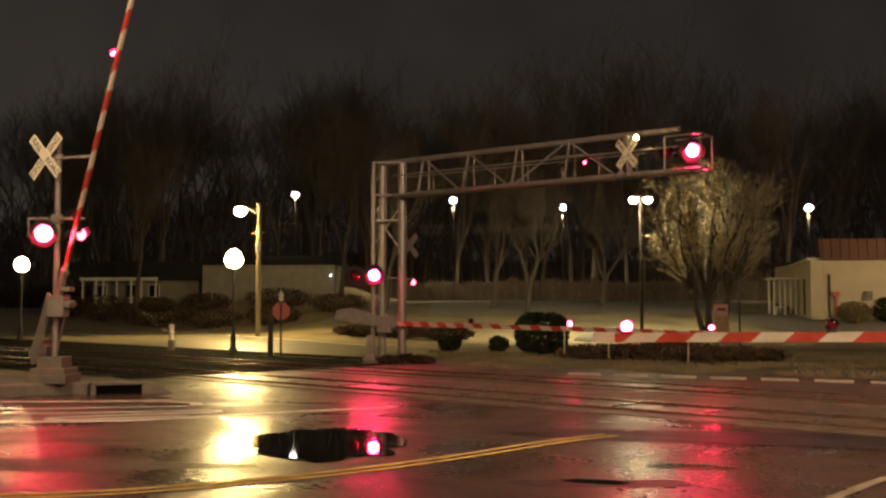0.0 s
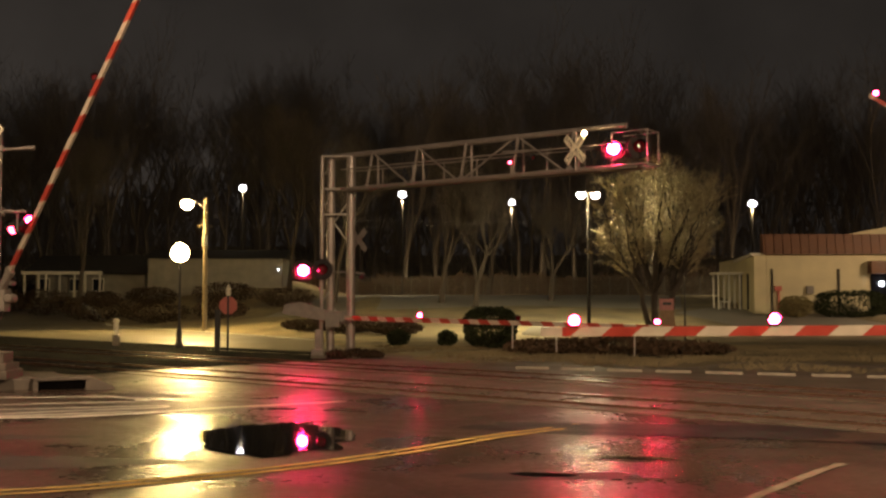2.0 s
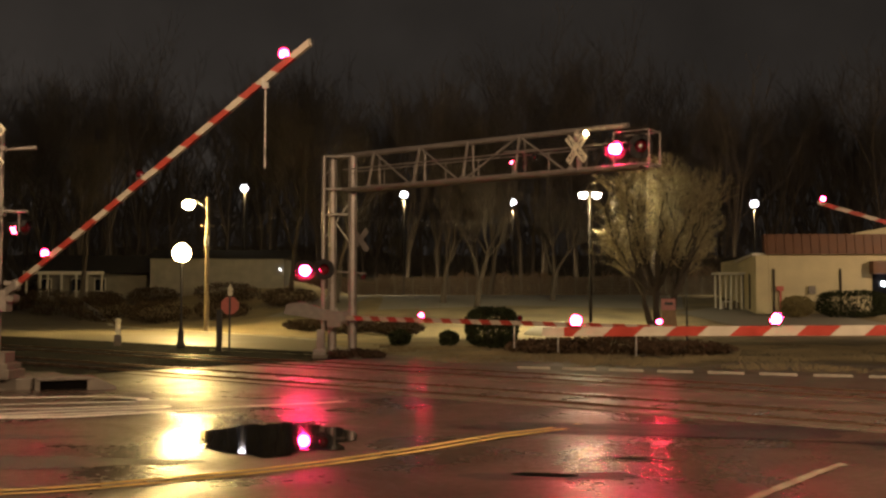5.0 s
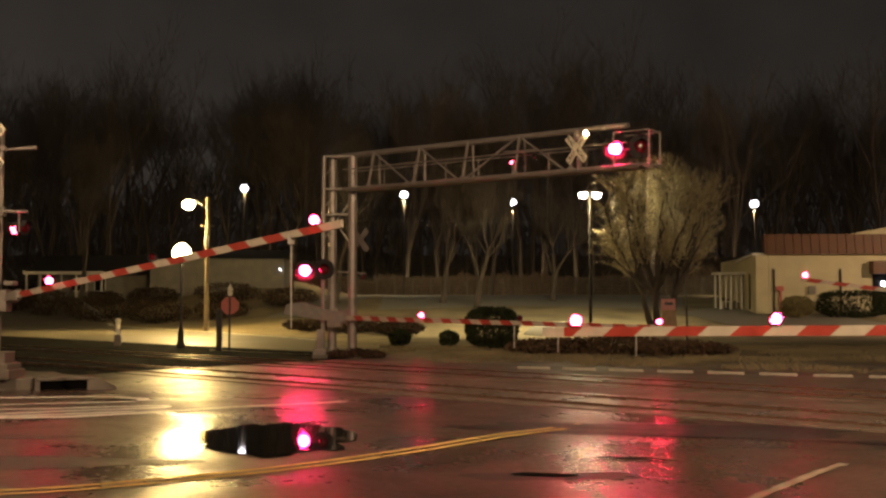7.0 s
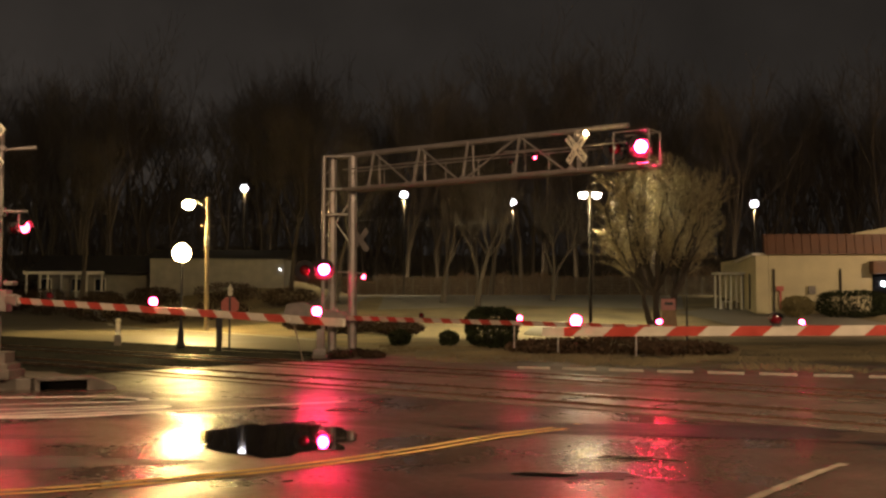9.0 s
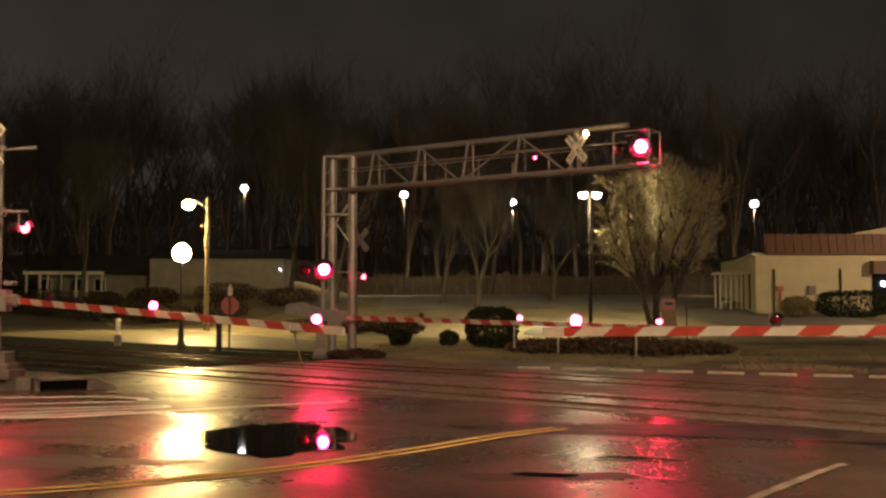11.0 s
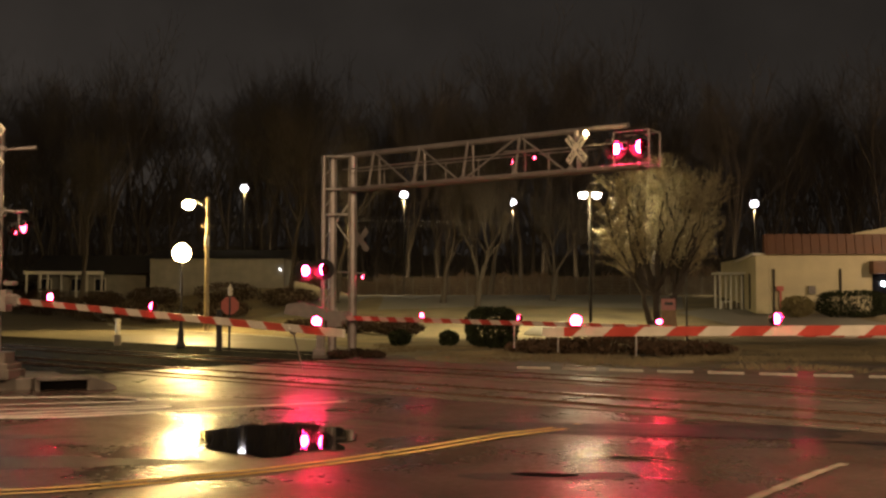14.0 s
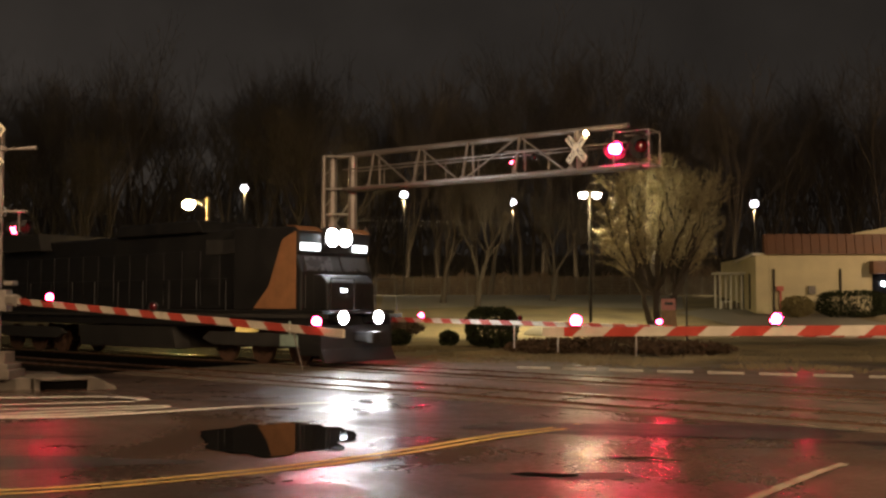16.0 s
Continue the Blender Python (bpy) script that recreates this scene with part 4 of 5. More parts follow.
# ---- buildings ----
def right_building():
    x0, y0 = 23.4, 75.0
    z = level(x0, y0) - 0.3
    g = thing("store_building", Matrix.Translation((x0, y0, z)) @ pose(0, 0, 0, 0, 0, -3), "single-storey cream building with a brown metal roof edge", "building")
    e = 5.3 - z
    s = Shape().box((15, 8, e / 2), (30, 16, e))
    part("wall", s, STUCCO, g, "cream stucco wall")
    s = Shape().prism([(-0.35, e - 0.05), (-0.05, e + 1.42), (0.5, e + 1.42), (0.5, e - 0.05)], "x", -0.3, 30.3)
    part("roof_edge", s, ROOF_RUST, g, "brown ribbed metal roof edge")
    seam = Shape().box((0, 0, 0), (0.05, 0.05, 1.5)).mesh("roof_seam", ROOF_RUST)
    for i in range(48):
        ob = new("roof_seam", seam)
        ob.parent = g
        ob.matrix_basis = Matrix.Translation((-0.1 + i * 0.62, -0.23, e + 0.68)) @ pose(0, 0, 0, -11.5, 0, 0)
    part("roof_deck", Shape().box((15, 8.3, e + 0.1), (30, 15.5, 0.2)), ROOF_DARK, g)
    part("gable_roof", Shape().prism([(5.5, e + 1.4), (10.2, e + 2.25), (30, e + 2.9), (30, e + 1.4)], "y", 4, 8), STUCCO, g, "higher cream parapet behind")
    # lower wing going back
    s = Shape().prism([(0, 0), (0, e - 0.1), (5.2, e - 0.4), (5.2, 0)], "x", -0.9, -0.02)
    part("side_wall", s, STUCCO, g, "cream side wall")
    s = Shape().prism([(-0.1, e - 0.1), (-0.1, e + 0.08), (5.4, e - 0.22), (5.4, e - 0.4)], "x", -1.15, -0.02)
    part("side_eave", s, TRIM, g, "pale eave")
    for x in (0.35, 5.05):
        part("downpipe", Shape().box((x, -0.06, 1.9), (0.12, 0.1, 3.2)), ROOF_DARK, g, "dark downpipe")
    for yy in (1.8, 3.9):
        part("side_opening", Shape().box((-0.93, yy, 1.9), (0.08, 0.35, 2.6)), ROOF_DARK, g, "narrow dark door slot")
    part("wall_box", Shape().box((0.75, -0.12, 2.1), (0.5, 0.2, 0.35)).box((0.8, -0.1, 1.3), (0.14, 0.14, 1.4)), SIGN_RED, g, "small red fitting on the wall", bevel=0.02)
    part("meter_box", Shape().box((3.0, -0.12, 2.0), (0.5, 0.22, 0.6)), GALV_DULL, g, bevel=0.02)
    part("door_recess", Shape().box((8.2, -0.03, 1.7), (1.8, 0.1, 3.2)), DARK_GLASS, g, "dark glazed entrance")
    part("awning", Shape().box((8.4, -0.4, 3.6), (2.6, 0.9, 0.9)), ROOF_RUST, g, "brown awning over the entrance", bevel=0.03)
    part("door_lamp", Shape().lathe([(0.03, 2.25), (0.16, 2.35), (0.16, 2.55), (0.05, 2.6)], 12, 0, Matrix.Translation((8.0, -0.25, 0))), WINDOW_LIT, g, "small white lamp")
    # porch shed at the back corner
    k = thing("porch_shelter", Matrix.Translation(on(21.5, 78)), "small pale shelter with posts beside the building", "shelter")
    for x in (-0.8, 0.0, 0.8):
        for y in (0, 1.4):
            part("post", Shape().box((x, y, 1.3), (0.11, 0.11, 2.6)), TRIM, k)
    part("roof", Shape().box((0, 0.7, 2.7), (2.1, 1.9, 0.14)), TRIM, k, bevel=0.02)
    part("bench", Shape().box((-0.2, 0.5, 0.6), (0.8, 0.5, 0.1)).box((-0.5, 0.5, 0.3), (0.08, 0.4, 0.6)).box((0.1, 0.5, 0.3), (0.08, 0.4, 0.6)), TRIM, k)


def left_house():
    z = level(-34, 100)
    g = thing("porch_house", Matrix.Translation((-34, 100, z)), "dim low house with a white-posted porch", "house")
    part("wall", Shape().box((0.2, 4, 0.7), (10.5, 7, 4.2)), SIDING, g)
    part("roof", Shape().prism([(-1.2, 2.7), (4, 4.6), (8.2, 2.7)], "x", -5.7, 6.2), ROOF_DARK, g)
    part("porch_floor", Shape().box((-1.8, -0.6, 0.2), (7.5, 2.2, 0.4)), CONCRETE, g)
    part("porch_beam", Shape().box((-1.8, -1.5, 2.7), (7.6, 0.2, 0.3)), TRIM, g, "white porch beam")
    for x in (-5.3, -4.0, -3.3, -2.0, -0.6, 0.4, 1.8):
        part("porch_post", Shape().box((x, -1.5, 1.5), (0.16, 0.16, 2.3)), TRIM, g)
    for x in (-4.2, -1.2, 1.0):
        w = part("window", Shape().box((x, 0.48, 1.6), (1.1, 0.1, 1.3)), TRIM, g)
        part("pane", Shape().box((x, 0.41, 1.6), (0.9, 0.06, 1.1)), DARK_GLASS, w)
    # long low building
    z = level(-20, 98)
    g = thing("low_building", Matrix.Translation((-21, 97, z)), "long low grey building in the dark", "building")
    part("wall", Shape().box((0, 3, 0.6), (12.5, 6, 4.4)), SIDING, g)
    part("roof", Shape().prism([(-0.7, 2.75), (3, 3.7), (6.7, 2.75)], "x", -6.6, 6.6), ROOF_DARK, g)
    part("wall_lamp", Shape().lathe([(0.01, 1.65), (0.06, 1.67), (0.06, 1.74), (0.02, 1.76)], 10, 0, Matrix.Translation((5.9, -0.12, 0))), WINDOW_LIT, g, "small white wall lamp")


def board_fence():
    g = thing("fence", Matrix(), "low wire fence along the back of the lot", "fence")
    prev = None
    for i in range(26):
        x = -12 + i * 1.8
        p = on(x, 104)
        part("post", Shape().tube(p, p + Vector((0, 0, 1.9)), 0.05, n=6), FENCE, g)
        if prev is not None:
            s = Shape()
            for k in range(7):
                zz = Vector((0, 0, 0.15 + k * 0.28))
                s.tube(prev + zz, p + zz, 0.018, n=4, caps=False)
            for k in range(9):
                q = prev.lerp(p, k / 9)
                s.tube(q, q + Vector((0, 0, 1.85)), 0.014, n=4, caps=False)
            part("fence_mesh", s, FENCE, g)
        prev = p


# ---- plants ----
def branches(shape, rng, p, d, length, r, depth, spread, up, twig_min, kinks=3, leaf=None, leaf_rate=0.0):
    """Grows a tapered limb and its side shoots."""
    if depth == 0:
        n = 3
    else:
        n = 6 if r > 0.05 else (4 if r > 0.02 else 3)
    r = max(r, twig_min)
    a = p.copy()
    pts = [a.copy()]
    dd = d.copy()
    for i in range(kinks):
        dd = (dd + Vector((rng.uniform(-1, 1), rng.uniform(-1, 1), rng.uniform(-0.6, 0.8))) * 0.17 + Vector((0, 0, up * 0.08))).normalized()
        b = a + dd * (length / kinks)
        r0, r1 = r * (1 - 0.4 * i / kinks), r * (1 - 0.4 * (i + 1) / kinks)
        shape.tube(a, b, r0, r1, n, 1 if r0 < 0.03 else 0, False)
        a = b
        pts.append(a.copy())
        if depth > 0 and (i > 0 or depth < 3 or kinks < 3):
            for _ in range(1 if depth > 2 else 2):
                side = Vector((rng.uniform(-1, 1), rng.uniform(-1, 1), rng.uniform(-0.2, 0.7))).normalized()
                nd = (dd * (1 - spread) + side * spread).normalized()
                branches(shape, rng, a, nd, length * rng.uniform(0.5, 0.75), r1 * rng.uniform(0.45, 0.65), depth - 1, spread, up, twig_min, kinks, leaf, leaf_rate)
    if depth > 0:
        for _ in range(2):
            side = Vector((rng.uniform(-1, 1), rng.uniform(-1, 1), rng.uniform(0, 0.8))).normalized()
            branches(shape, rng, a, (dd * (1 - spread * 0.8) + side * spread * 0.8).normalized(), length * rng.uniform(0.6, 0.8), r * 0.55, depth - 1, spread, up, twig_min, kinks, leaf, leaf_rate)
    elif leaf is not None:
        for q in pts:
            if rng.random() < leaf_rate:
                s = rng.uniform(0.03, 0.07)
                u = Vector((rng.uniform(-1, 1), rng.uniform(-1, 1), rng.uniform(-1, 1))).normalized() * s
                v = Vector((rng.uniform(-1, 1), rng.uniform(-1, 1), rng.uniform(-1, 1))).normalized() * s * 0.6
                leaf.add([q - u, q + v, q + u, q - v], [(0, 1, 2, 3)])


def bare_tree(name, place, seed, height, r, stems=1, depth=4, spread=0.5, up=0.6, mat=None, label="", leaf_rate=0.0, lean=0.1, kinks=3, twigs=None, low=0.2):
    rng = random.Random(seed)
    g = thing(name, Matrix.Translation(place), label, "tree", "bare trees")
    trunk, crown, leaf = Shape(), Shape(), Shape()
    for k in range(stems):
        a = 2 * math.pi * k / max(1, stems) + rng.uniform(-0.4, 0.4)
        off = 0.28 if stems > 1 else 0
        p = Vector((math.cos(a) * off, math.sin(a) * off, -0.1))
        d = Vector((math.cos(a) * lean * (1 + (stems > 1)), math.sin(a) * lean, 1)).normalized()
        q = p + d * height * rng.uniform(low, low + 0.08)
        trunk.tube(p, p.lerp(q, 0.12), r * 1.35, r, 9, 0, False).tube(p.lerp(q, 0.12), q, r, r * 0.8, 9, 0, False)
        for _ in range(3):
            side = Vector((rng.uniform(-1, 1), rng.uniform(-1, 1), rng.uniform(0.5, 1.2) if low > 0.15 else rng.uniform(0.05, 0.9))).normalized()
            branches(crown, rng, q, (d * 0.65 + side * 0.5).normalized(), height * rng.uniform(0.27, 0.36), r * 0.62, depth, spread, up, 0.026 if twigs else 0.006, kinks, leaf if leaf_rate else None, leaf_rate)
    part("trunk", trunk, mat or BARK, g)
    part("crown", crown, [mat or BARK, twigs or mat or BARK], g, "bare branching crown")
    if leaf_rate:
        part("leaves", leaf, LEAF_DRY, g, "sparse dry leaves and buds")
    return g


def limb(shape, rng, a, b, r0, r1, bow, steps=5, sides=5, mi=0):
    """A tapered limb from a to b that bows outwards; gives back its points."""
    pts = []
    for i in range(steps + 1):
        k = i / steps
        p = a.lerp(b, k) + bow * math.sin(math.pi * k)
        if 0 < i < steps:
            p += Vector((rng.uniform(-1, 1), rng.uniform(-1, 1), rng.uniform(-1, 1))) * (b - a).length * 0.025
        pts.append(p)
    for i in range(steps):
        q0, q1 = r0 + (r1 - r0) * i / steps, r0 + (r1 - r0) * (i + 1) / steps
        shape.tube(pts[i], pts[i + 1], q0, q1, sides, mi, False)
    return pts


def lit_tree():
    """Five stems that fan out into long limbs, shoots and twigs under a domed outline."""
    rng = random.Random(18)
    g = thing("lit_tree", Matrix.Translation(on(12.3, 59)), "multi-stemmed bare tree lit yellow by a lamp", "tree", "bare trees")
    trunk, crown, twigs = Shape(), Shape(), Shape()
    heads = []
    for k in range(5):
        a = 2 * math.pi * k / 5 + 0.4
        foot = Vector((0.3 * math.cos(a), 0.3 * math.sin(a), -0.1))
        top = Vector((0.95 * math.cos(a), 0.8 * math.sin(a), rng.uniform(2.3, 3.1)))
        heads.append((limb(trunk, rng, foot, top, 0.2, 0.13, Vector((0.12 * math.cos(a), 0.12 * math.sin(a), 0)), 5, 9)[-1], a))
    for head, a in heads:
        for k in range(9):
            yaw = a + rng.uniform(-1.1, 1.1)
            lift = rng.uniform(0.0, 1.0) ** 0.8
            rim = 1 + 0.22 * noise.noise((yaw * 1.7, lift * 3, 5))
            end = Vector((0.2 + 4.1 * rim * math.cos(yaw) * math.cos(1.5 * lift), 3.9 * rim * math.sin(yaw) * math.cos(1.5 * lift), 4.6 + 4.6 * rim * math.sin(1.5 * lift)))
            bow = Vector((0.35 * math.cos(yaw), 0.35 * math.sin(yaw), -0.1 + 0.5 * (1 - lift)))
            main = limb(crown, rng, head, end, rng.uniform(0.07, 0.11), 0.02, bow, 8, 6)
            for i in range(2, 9):
                way = (main[i] - main[i - 1]).normalized()
                for _ in range(2 if i < 8 else 3):
                    side = Vector((rng.uniform(-1, 1), rng.uniform(-1, 1), rng.uniform(-0.5, 0.8))).normalized()
                    d = (way * 0.6 + side * 0.75 + Vector((0, 0, 0.15))).normalized()
                    shoot = limb(crown, rng, main[i], main[i] + d * rng.uniform(0.7, 1.6) * (1.1 - 0.05 * i), 0.03, 0.014, side * 0.08, 3, 4, 1)
                    for j in (1, 2, 2, 3, 3):
                        side = Vector((rng.uniform(-1, 1), rng.uniform(-1, 1), rng.uniform(-0.4, 0.9))).normalized()
                        e = (d * 0.55 + side * 0.7).normalized()
                        tip = shoot[j] + e * rng.uniform(0.3, 0.75)
                        twigs.tube(shoot[j], tip, 0.015, 0.008, 3, 0, False)
                        for _ in range(2):
                            f = (e + Vector((rng.uniform(-1, 1), rng.uniform(-1, 1), rng.uniform(-1, 1))) * 0.7).normalized()
                            q = shoot[j].lerp(tip, rng.uniform(0.3, 0.9))
                            twigs.tube(q, q + f * rng.uniform(0.15, 0.4), 0.011, 0.007, 3, 0, False)
    # lamplight by colour: stems and limbs dark as silhouettes, shoots and twigs pale
    part("trunk", trunk, BARK, g, "stems fanning from the ground, dark as silhouettes")
    part("crown", crown, [BARK, BARK_LAMPLIT], g, "bare branching crown")
    part("twig_mass", twigs, BARK_LAMPLIT, g, "fine twigs with lamplight in their pale colour")["kind"] = "stuff"


def shrub(place, sx, sy, sz, seed, count, mat, label, boxy=False):
    rng = random.Random(seed)
    g = thing("shrub", Matrix.Translation(place), label, "shrub", "shrubs")
    s = Shape()
    for i in range(9):
        q = Vector((rng.uniform(-sx, sx) * 0.4, rng.uniform(-sy, sy) * 0.4, sz * rng.uniform(0.5, 0.9)))
        s.tube((q.x * 0.2, q.y * 0.2, -0.05), q, 0.025, 0.008, 5, 0, False)
    part("stems", s, BARK, g)
    s = Shape()
    for i in range(count):
        while True:
            q = Vector((rng.uniform(-1, 1), rng.uniform(-1, 1), rng.uniform(-1, 1)))
            k = max(abs(q.x), abs(q.y), abs(q.z)) if boxy else q.length
            if 0.55 < k < 1 + 0.12 * noise.noise(q * 3 + Vector((seed, 0, 0))):
                break
        if boxy:
            q = q * (1 / max(1, q.length * 0.92))
        p = Vector((q.x * sx, q.y * sy, sz * (0.5 + 0.5 * q.z)))
        a = rng.uniform(0.06, 0.12)
        u = Vector((rng.uniform(-1, 1), rng.uniform(-1, 1), rng.uniform(-1, 1))).normalized() * a
        v = Vector((rng.uniform(-1, 1), rng.uniform(-1, 1), rng.uniform(-1, 1))).normalized() * a * 0.6
        s.add([p - u, p + v, p + u, p - v], [(0, 1, 2, 3)])
    part("foliage", s, mat, g)


def woods():
    """A wood of bare trees on the hill, three kinds set out again and again."""
    rng = random.Random(12)
    kinds = [bare_tree("wood_tree", on(-15 + i * 14, 128 + 3 * i), 40 + i, 21 + 2 * i, 0.26, 1, 4, 0.5, 0.6, BARK_FAR, "tall dark bare tree in the wood", kinks=2) for i in range(4)]
    for i in range(80):
        x = rng.uniform(-75, 62)
        y = rng.uniform(112, 175)
        if x < -20:
            y += 10
        o = kinds[rng.randrange(4)]
        copy_thing(o, Matrix.Translation(on(x, y)) @ pose(0, 0, 0, 0, 0, rng.uniform(0, 360)))
    s = Shape()
    for i in range(46000):
        x = rng.uniform(-130, 110)
        y = rng.uniform(150, 210)
        top = 17 + 6 * noise.noise((x * 0.045, 0, 0)) + 4 * noise.noise((x * 0.13, 3, 0))
        if x < -10:
            top -= min(7, (-10 - x) * 0.12)
        p = Vector((x, y, level(x, y) + top * rng.random() ** 1.05))
        u = Vector((rng.uniform(-0.7, 0.7), rng.uniform(-0.4, 0.4), 1)).normalized() * rng.uniform(0.8, 2.2)
        v = Vector((rng.uniform(-1, 1), 0, 0.2)).normalized() * rng.uniform(0.03, 0.10)
        s.add([p - u, p + v, p + u, p - v], [(0, 1, 2, 3)])
    b = Shape()
    for i in range(24000):
        x = rng.uniform(-60, 55)
        y = rng.uniform(107, 122) + (8 if x < -14 else 0)
        h = 2.0 + 2.0 * noise.noise((x * 0.16, 7, 0)) + 0.8 * noise.noise((x * 0.7, 2, 0))
        p = Vector((x, y, level(x, y) + h * rng.random() ** 1.0))
        u = Vector((rng.uniform(-0.8, 0.8), rng.uniform(-0.4, 0.4), 0.8)).normalized() * rng.uniform(0.25, 0.8)
        v = Vector((rng.uniform(-1, 1), 0, 0.2)).normalized() * rng.uniform(0.02, 0.07)
        b.add([p - u, p + v, p + u, p - v], [(0, 1, 2, 3)])
    tagged(part("undergrowth", b, LEAF_BROWN), "tangled brown undergrowth at the wood's edge", "undergrowth", kind="stuff")
    tagged(part("far_woods", s, BARK_FAR), "dark mass of far woodland on the hill", "woods", kind="stuff")


# ---- the locomotive ----
def locomotive():
    """x points forward from the front coupler, z up from the rail."""
    g = thing("locomotive", Matrix(), "black and orange diesel locomotive with bright headlights", "locomotive")
    W = 1.5
    part("underframe", Shape().box((-11.6, 0, 1.35), (20.0, 2.9, 0.42)).box((-11.5, 0, 1.62), (20.7, 3.06, 0.1)), LOCO_BLACK, g, bevel=0.03)
    part("side_sill", Shape().box((-11.3, -1.56, 1.5), (20.8, 0.04, 0.12)).box((-11.3, 1.56, 1.5), (20.8, 0.04, 0.12)), LOCO_GREY, g)
    s = Shape().prism([(-1.3, 1.24), (-1.25, 0.55), (-1.05, 0.16), (-1.15, 0.16), (-1.45, 0.5), (-1.45, 1.24)], "y", -1.5, 1.5)
    part("pilot_plow", s, LOCO_BLACK, g, "black pilot plate and snow plow", bevel=0.02)
    part("coupler", Shape().box((-0.95, 0, 0.88), (0.7, 0.26, 0.3)).box((-0.6, 0, 0.88), (0.3, 0.36, 0.34)), LOCO_BLACK, g, bevel=0.03)
    for y in (-1.32, 1.32):
        s = Shape().box((-1.7, y * 1.12, 0.9), (0.9, 0.04, 1.1))
        for k in range(4):
            s.box((-1.40 - 0.10 * k, y, 0.38 + k * 0.32), (0.36, 0.42, 0.05))
        part("steps", s, LOCO_BLACK, g, "black boarding steps")
    b = part("step_board", Shape().box((-2.5, -1.6, 0.78), (0.75, 0.05, 0.34)).box((-2.5, -1.58, 1.1), (0.06, 0.05, 0.5)), GREEN_BOARD, g, "pale board on the side")
    for y in (-0.74, 0.74):
        h = part("ditch_light", Shape().tube((-1.62, y, 1.46), (-1.10, y, 1.46), 0.21, n=14), LOCO_BLACK, g)
        part("lens", Shape().tube((-1.095, y, 1.46), (-1.08, y, 1.46), 0.19, n=16), DITCH_LIT, h, "lit white ditch light")
    # nose and cab
    s = Shape().prism([(-1.5, 1.66), (-1.55, 2.5), (-1.78, 2.72), (-2.6, 2.78), (-2.6, 1.66)], "y", -1.0, 1.0)
    part("nose", s, LOCO_BLACK, g, "short black nose", bevel=0.05)
    part("nose_lamp", Shape().box((-1.54, -0.3, 2.26), (0.06, 0.24, 0.1)), NOSE_LIT, g, "small white nose lamp")
    s = Shape().prism([(-2.1, 1.66), (-2.1, 2.8), (-2.3, 3.34), (-2.2, 3.37), (-2.2, 4.0), (-2.45, 4.15), (-5.2, 4.25), (-5.2, 1.66)], "y", -1.52, 1.52)
    part("cab", s, LOCO_BLACK, g, "black crew cab", bevel=0.06)
    for y in (-1.53, 1.53):
        s = Shape().prism([(-2.3, 4.02), (-2.9, 3.8), (-3.2, 3.1), (-3.5, 2.4), (-4.2, 1.72), (-2.3, 1.72)], "y", y - 0.012, y + 0.012)
        part("side_stripe", s, LOCO_ORANGE, g, "slanting orange panel on the cab")
    for y0, y1 in ((-1.5, -0.6), (0.6, 1.5)):
        part("roof_stripe", Shape().prism([(-2.18, 4.03), (-2.42, 4.17), (-2.75, 4.19), (-2.75, 4.21), (-2.41, 4.19), (-2.16, 4.05)], "y", y0, y1), LOCO_ORANGE, g, "orange edge of the cab roof")
        part("grab_iron", Shape().tube((-2.05, y0 + 0.12, 1.75), (-2.05, y0 + 0.12, 2.7), 0.016, n=6), LOCO_GREY, g)
    for y in (-0.75, 0.75):
        w = part("windshield", Shape().box((-2.19, y, 3.06), (0.06, 1.1, 0.46), 0, Matrix.Rotation(radians(-19), 3, "Y")), CAB_GLASS, g, "dark windshield")
    for y, wd in ((-1.08, 0.78), (1.0, 0.6)):
        part("number_board", Shape().box((-2.16, y, 3.56), (0.08, wd, 0.22)), BOARD_LIT, g, "lit white number board", bevel=0.03)
    h = part("headlight", Shape().box((-2.14, 0, 3.87), (0.14, 1.12, 0.6)), LOCO_BLACK, g, bevel=0.05)
    for y in (-0.27, 0.27):
        part("lens", Shape().tube((-2.068, y, 3.87), (-2.05, y, 3.87), 0.26, n=20), HEAD_LIT, h, "lit white headlight")
    # long hood
    part("long_hood", Shape().box((-13.0, 0, 2.95), (15.6, 1.95, 2.6)), LOCO_BLACK, g, "black ribbed engine hood", bevel=0.08)
    for i in range(14):
        for y in (-0.985, 0.985):
            part("hood_door", Shape().box((-6.0 - i * 1.02, y, 2.7), (0.92, 0.03, 1.8)), LOCO_BLACK, g, bevel=0.01)
    part("radiator", Shape().prism([(-17.0, 3.9), (-17.2, 4.55), (-20.6, 4.55), (-20.8, 3.9)], "y", -1.45, 1.45), LOCO_GREY, g, "grey radiator housing")
    part("brake_housing", Shape().prism([(-7.2, 4.2), (-7.5, 4.62), (-12.0, 4.62), (-12.3, 4.2)], "y", -1.2, 1.2), LOCO_BLACK, g, "raised brake and exhaust housing", bevel=0.05)
    part("hood_vent", Shape().box((-6.5, -0.98, 3.7), (1.5, 0.12, 0.5)), LOCO_GREY, g, "grey vent housing", bevel=0.03)
    part("fuel_tank", Shape().prism([(-1.35, 1.1), (-1.2, 0.35), (1.2, 0.35), (1.35, 1.1)], "x", -14.4, -8.6), LOCO_GREY, g)
    # handrails
    for y in (-1.5, 1.5):
        s = Shape()
        for i in range(11):
            x = -5.6 - i * 1.5
            s.tube((x, y, 1.65), (x, y, 2.65), 0.018, n=6)
        s.tube((-5.5, y, 2.65), (-20.8, y, 2.65), 0.02, n=6)
        part("handrail", s, LOCO_BLACK, g)
